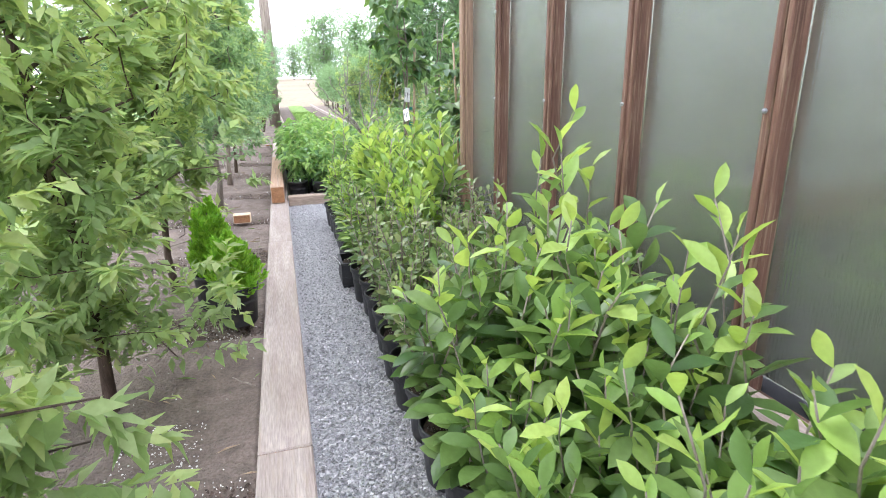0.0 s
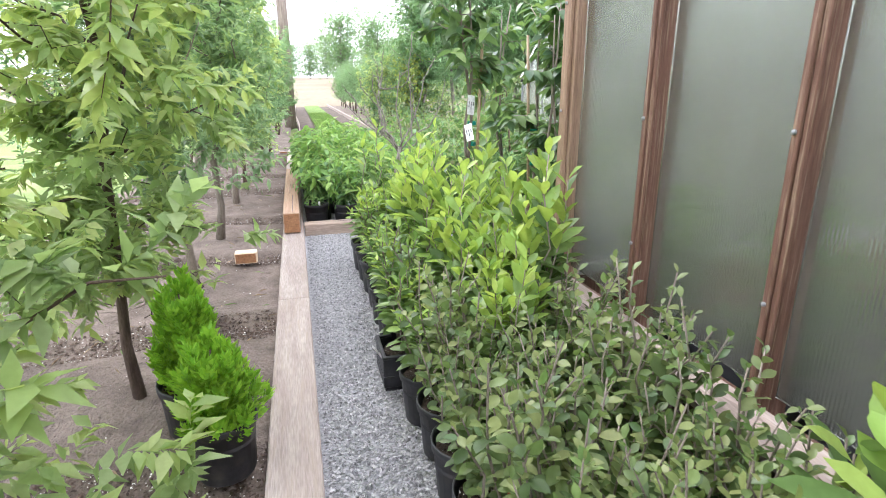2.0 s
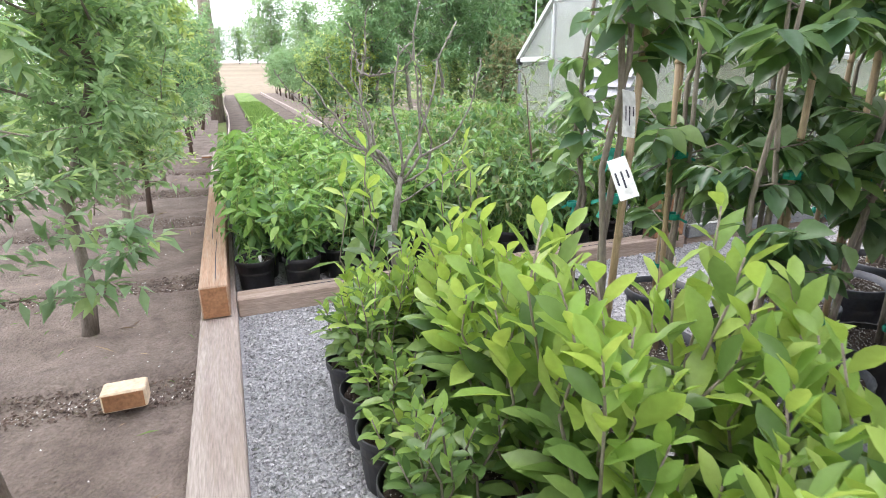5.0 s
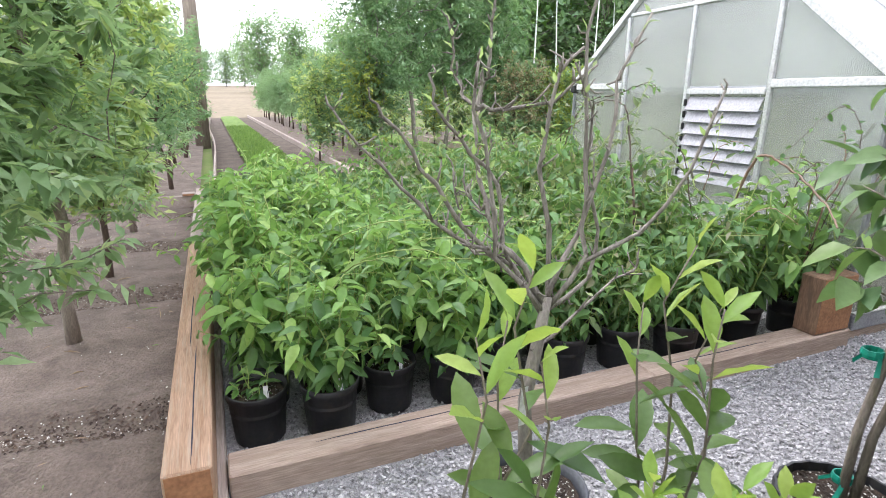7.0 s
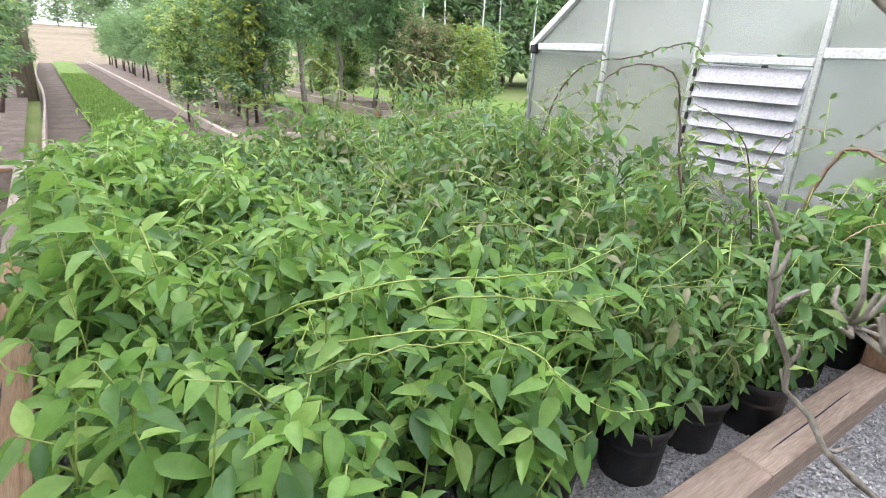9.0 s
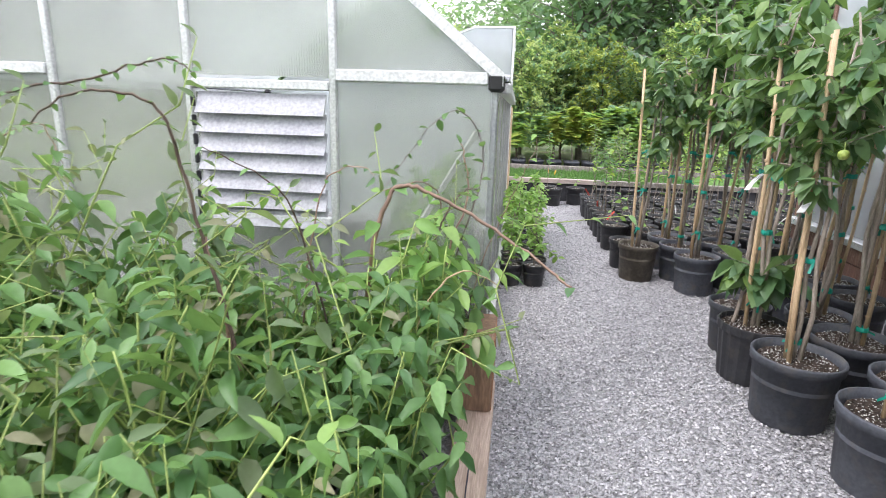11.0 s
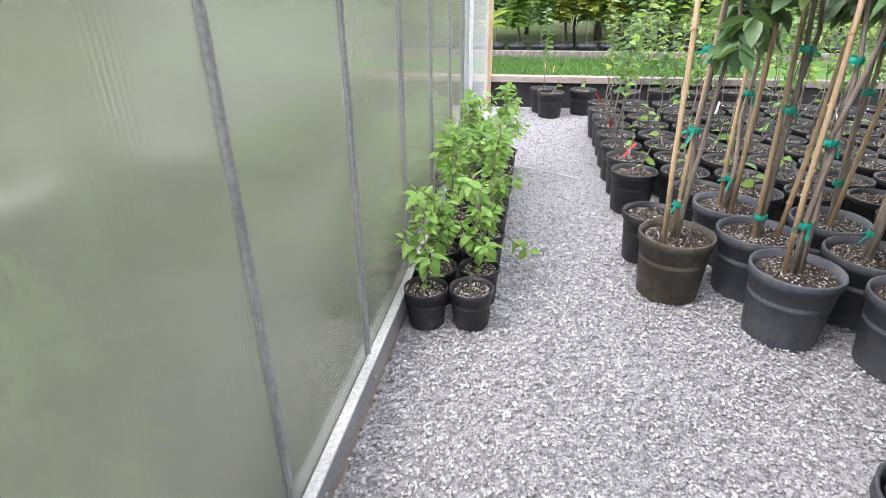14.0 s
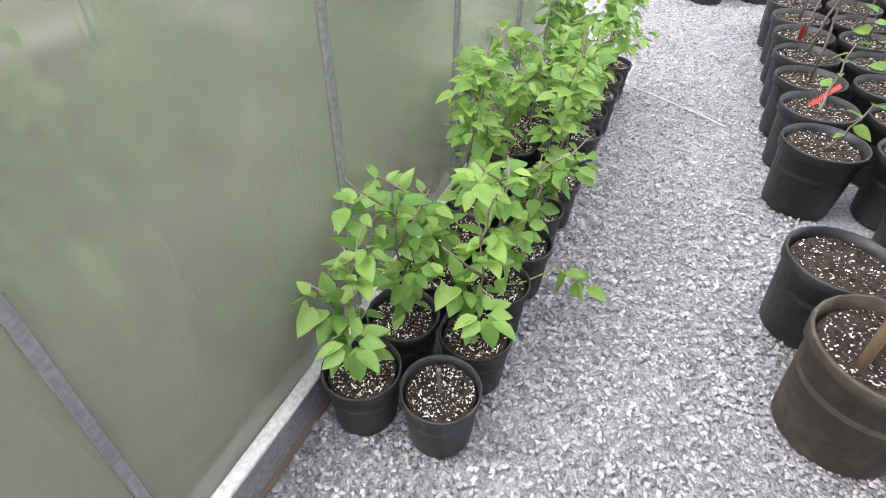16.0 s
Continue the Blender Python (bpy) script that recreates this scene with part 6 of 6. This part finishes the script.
# ---- rows of small pots along the greenhouse ----
def seedling(seed, height, n, leaf=0.053):
    rng = np.random.default_rng(seed)
    stem = [bent((0, 0, 0.13), (rng.normal(0, 0.03), rng.normal(0, 0.03), height), 0.03, 6, rng)]
    stem += [bent(stem[0][2 + k], stem[0][2 + k] + np.array([rng.normal(0, 0.06), rng.normal(0, 0.06), 0.10]), 0.05, 4, rng) for k in range(3)]
    P, T, S = along(stem, n, 0.22)
    D = spiral(len(P), T, 0.35, 0.3)
    D[:, 2] -= 0.35
    L = leaf * RNG.uniform(0.7, 1.3, len(P))
    P = P + D * 0.015
    return stems_mesh("stem", stem, 0.004, 0.0015, M_BARK), leaves("foliage", P, D, L, L * 0.31, (L_SEEDLING, L_BED_LIGHT), (RNG.random(len(P)) < 0.4).astype(int), BLADE_OVATE)


SEED = [seedling(900 + i, h, 18) for i, h in enumerate((0.48, 0.60, 0.54, 0.66, 0.44))]
G_SEED = "small potted seedlings along the greenhouse wall"
for i in range(12):
    for j, yy in enumerate((9.59, 9.41)):
        x = 5.135 + 0.178 * i + 0.02 * j
        t = potted("potted_seedling", "small bright green seedling in a round black pot", "seedling", x, yy - 0.012 * (i % 2), POT_1, SOIL_1, G_SEED, rnd.uniform(0, 360))
        if i == 0 and j == 1:
            part("stem", Shape().tube([(0, 0, 0.14), (0.004, 0.002, 0.19), (0.0, 0.006, 0.235)], [0.006, 0.005, 0.005], 6).mesh("stem", M_BARK), t, "short cut-off stem")
            t["label"] = "round black pot with a short cut-off stem"
            continue
        k = SEED[(0 if i == 0 else (2 * i + 3 * j) % 5)]
        sc = (0.85 if i < 2 else 1.0) * rnd.uniform(0.9, 1.1)
        part("stem", k[0], t)
        part("foliage", k[1], t).scale = (1, 1, sc)

# ---- block of potted saplings ----
def sapling(seed, height, n, mats, leaf=0.06):
    rng = np.random.default_rng(seed)
    stem = [bent((0, 0, 0.2), (rng.normal(0, 0.05), rng.normal(0, 0.05), height), 0.03, 6, rng)]
    P, T, S = along(stem, n, 0.45)
    D = spiral(len(P), T, 0.4, 0.3)
    D[:, 2] -= 0.3
    L = leaf * RNG.uniform(0.6, 1.3, len(P))
    return stems_mesh("stem", stem, 0.006, 0.002, M_BARK), leaves("foliage", P, D, L, L * 0.3, mats, (RNG.random(len(P)) < 0.4).astype(int), BLADE_OVATE)


SAP = [sapling(950, 0.45, 5, (L_BED, L_BED_LIGHT)), sapling(951, 0.55, 7, (L_BED, L_BED_LIGHT)), sapling(952, 0.38, 4, (L_BED, L_BED_LIGHT)), sapling(953, 1.0, 30, (L_BED, L_BED_LIGHT), 0.075), sapling(954, 1.15, 36, (L_LAUREL, L_LAUREL_YOUNG), 0.075)]
G_SAP = "block of potted saplings on the gravel"
for i in range(10):
    for j in range(9):
        x, y = 5.94 + 0.285 * i + 0.03 * (j % 2) + rnd.uniform(-0.01, 0.01), 8.60 - 0.285 * j + rnd.uniform(-0.01, 0.01)
        if x < 6.4 and j < 1 or x < 6.15 and j < 4:
            continue
        tallest = i > 2 and rnd.random() < (0.4 if i < 5 else 0.85)
        k = SAP[3 + (i + j) % 2] if tallest else SAP[(i + 2 * j) % 3]
        t = potted("potted_sapling", "thin leafy sapling in a black pot" if tallest else "bare-stemmed sapling with few leaves in a black pot", "sapling", x, y, POT_3, SOIL_3, G_SAP, rnd.uniform(0, 360))
        part("stem", k[0], t)
        part("foliage", k[1], t)
        if (3 * i + 7 * j) % 9 == 0:
            m = tag_mesh(0.13, 0.02, 0.15, M_RED if (i + j) % 3 == 0 else M_TAG, 1)
            part("tag", m, t, "plastic plant tag", pose(0.03, -0.05, 0.21, 70, 20, 40 * i))
for k, (x, y) in enumerate([(8.98, 9.05), (9.15, 8.72), (9.2, 9.12), (9.1, 8.3), (9.2, 7.95), (9.12, 7.6), (9.2, 7.25), (9.15, 6.9)]):
    t = potted("potted_sapling", "tall thin sapling in a black pot by the raised bed", "sapling", x, y, POT_3, SOIL_3, G_SAP, 50 * k)
    part("stem", SAP[(0, 2, 3, 3, 4, 3, 4, 3)[k]][0], t)
    part("foliage", SAP[(0, 2, 3, 3, 4, 3, 4, 3)[k]][1], t)
    if k in (0, 2):
        part("tag", TAG_YELLOW, t, "orange plastic tag", pose(0.0, -0.02, 0.5, -60, 0, 40))

# potted shrubs in a row beyond the lawn
FARPOT = [sapling(970 + i, 1.15, 240, m, 0.10) for i, m in enumerate([(L_FAR_YELLOW, L_LAUREL_YOUNG), (L_FAR, L_LAUREL_YOUNG), (L_BED_LIGHT, L_LAUREL_YOUNG)])]
for i in range(16):
    for j in range(2):
        t = potted("potted_shrub", "bushy potted shrub in a row beyond the lawn", "shrub", 13.1 + 0.35 * j, 4.6 + 0.38 * i, POT_5, SOIL_5, "potted shrubs beyond the lawn", 40 * i + 90 * j, 0.0)
        k = FARPOT[0 if i in (9, 10, 11) and j == 0 else (1, 2, 1)[(i + j) % 3]]
        sc = rnd.uniform(0.9, 1.25)
        part("stem", k[0], t).scale = (sc, sc, sc)
        part("foliage", k[1], t).scale = (sc * 1.8, sc * 1.8, sc)
palm = thing("young_palm", "short palm with pale fan leaves by the low fence", "palm", at=pose(9.75, 9.95, 0.0))
P = np.tile((0.0, 0.0, 0.75), (16, 1))
a = np.linspace(0, 6.28, 16)
part("trunk", Shape().tube([(0, 0, 0), (0.01, 0, 0.4), (0, 0, 0.78)], [0.03, 0.025, 0.02], 8).mesh("trunk", M_BARK), palm)
part("foliage", leaves("foliage", P, np.stack([np.cos(a), np.sin(a), 0.35 + 0.4 * np.sin(3 * a)], 1), 0.5, 0.035, L_FAR_YELLOW, None, BLADE_LONG), palm)

# ---- woods all round ----
WOOD = [orchard_tree(1000 + i, 7.0, 2.3, 4600, 0.31, 0.5, (L_FAR, m), 0.28, 0.09, BLADE_2, young=0.45, bark=M_BARK_GREY, twiggy=False) for i, m in enumerate([L_FAR, L_WILLOW, L_BED_LIGHT])]
G_WOOD = "trees of the wood round the nursery"


def wood(x, y, k, sc, label="broad leafy tree at the edge of the nursery"):
    plant_tree("woodland_tree", WOOD[k % 3], x, y, label, G_WOOD, rnd.uniform(0, 360), sc, 0.0 if y < 44 else land(x, y))


for i in range(13):
    wood(17.5 + 1.2 * (i % 2), 1.0 + 1.7 * i, i, rnd.uniform(0.75, 1.05) * (1.0 if i < 5 else 0.62))
for i in range(9):
    wood(22.5 + rnd.uniform(-1, 1), 0.0 + 3.2 * i, i + 1, rnd.uniform(1.2, 1.5) * (1.0 if i < 3 else 0.6))
for i in range(11):
    wood(12.0 + 2.6 * i, 33.0 + 1.8 * (i % 3), i, rnd.uniform(1.1, 1.5))
for i in range(8):
    wood(17.0 + 3.8 * i, 42 + rnd.uniform(-1, 1), i + 2, rnd.uniform(1.6, 2.0))
for i in range(14):
    wood(-14 - 2.5 * (i % 4), 4.0 + 6.5 * i, i, rnd.uniform(0.6, 0.85), "leafy tree beyond the open field")
for i in range(26):
    wood(-62 + 6.2 * i, 205 + 9 * math.sin(i * 1.7), i, rnd.uniform(1.5, 2.4), "distant tree on the far edge of the field")
for i in range(12):
    wood(10 + 7 * i, 120 + 7 * math.sin(i * 2.1), i, rnd.uniform(1.6, 2.2), "distant tree on the far edge of the field")
for i in range(7):
    b = thing("birch_tree", "slim white birch trunk in the wood", "tree", at=pose(11.0 + 1.7 * i, 31.0 + 0.7 * (i % 2), 0), group="birches")
    part("trunk", Shape().tube([(0, 0, -0.1), (0.06, 0, 2.5), (0.15 * (-1) ** i, 0.05, 7.0)], [0.05, 0.04, 0.02], 7).mesh("trunk", M_TAG, True), b, "white bark")
bush = plant_tree("woodland_bush", BUSH[2], 16.2, 8.4, "silvery leafed bush beyond the potted shrubs", "bushes at the edge", 0, 1.6, category="bush")
for i in range(10):
    plant_tree("woodland_bush", BUSH[(2, 0, 2)[i % 3]], 15.2 + 0.5 * (i % 2), 3.6 + 1.0 * i, "leafy green bush beyond the potted shrubs", "bushes at the edge", 77 * i, rnd.uniform(1.2, 1.6), category="bush")

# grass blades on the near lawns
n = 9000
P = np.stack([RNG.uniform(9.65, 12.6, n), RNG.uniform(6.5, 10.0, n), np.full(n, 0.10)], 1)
thing("lawn_grass", "short green grass blades of the lawn strip", "grass", kind="stuff", data=leaves("lawn_grass", P, RNG.normal(0, 0.4, (n, 3)) + (0, 0, 1.2), RNG.uniform(0.06, 0.12, n), 0.006, M_BLADE_SHADED, None, BLADE_2))
n = 9000
P = np.stack([RNG.uniform(0.82, 1.70, n), 13.75 + 19 * RNG.random(n) ** 1.6, np.full(n, 0.02)], 1)
thing("path_grass", "short green grass blades of the mown path", "grass", kind="stuff", data=leaves("path_grass", P, RNG.normal(0, 0.4, (n, 3)) + (0, 0, 1.2), RNG.uniform(0.05, 0.12, n), 0.008, M_BLADE, None, BLADE_2))
n = 260
P = np.stack([RNG.uniform(-1.5, -0.05, n), RNG.uniform(3.6, 14.5, n), np.zeros(n)], 1)
P[:, 2] = [soil_height(q[0], q[1]) for q in P]
thing("soil_weeds", "scattered small weeds and dry straws on the soil", "weeds", kind="stuff", data=leaves("soil_weeds", P, RNG.normal(0, 1, (n, 3)) * (1, 1, 0.25) + (0, 0, 0.25), RNG.uniform(0.03, 0.12, n), 0.004, [M_BLADE, M_BAMBOO], (RNG.random(n) < 0.6).astype(int), BLADE_2))
for k, q in enumerate([[(-0.62, 5.0, 0.06), (-0.3, 5.05, 0.05), (-0.12, 5.25, 0.05)], [(-0.5, 6.1, 0.06), (-0.25, 6.35, 0.05)], [(-0.5, 8.3, 0.07), (-0.9, 8.1, 0.05), (-1.2, 7.9, 0.05)], [(-0.04, 5.6, 0.05), (-0.14, 5.7, 0.05)]]):
    tw = thing("dry_twig", "dry brown twig lying on the soil", "twig", group="dry twigs")
    part("stem", stems_mesh("stem", [bent(q[0], q[-1], 0.03, 6)], 0.005, 0.002, M_BARK), tw)
string = thing("white_string", "thin white string lying across the gravel", "string")
part("strand", Shape().tube([(7.33, 9.45, 0.016), (7.27, 9.31, 0.014), (7.15, 9.1, 0.015), (7.06, 8.94, 0.014), (7.0, 8.86, 0.015)], 0.003, 5).mesh("strand", M_TAG), string)
lean = thing("leaning_shoot", "leafy seedling shoot leaning out of a pot over the gravel", "shoot", at=pose(5.50, 9.41, 0.0))
bow = [bent((0, 0, 0.14), (0.12, -0.13, 0.17), 0.03), bent((0.12, -0.13, 0.17), (0.17, -0.22, 0.09), 0.03)]
part("stem", stems_mesh("stem", bow, 0.003, 0.0015, M_STEM), lean)
P, T, S = along(bow[1:], 7, 0.1)
D = spiral(len(P), T, 0.5, 0.2)
part("foliage", leaves("foliage", P, D, 0.06 * RNG.uniform(0.7, 1.2, len(P)), 0.02, L_SEEDLING, None, BLADE_OVATE), lean)
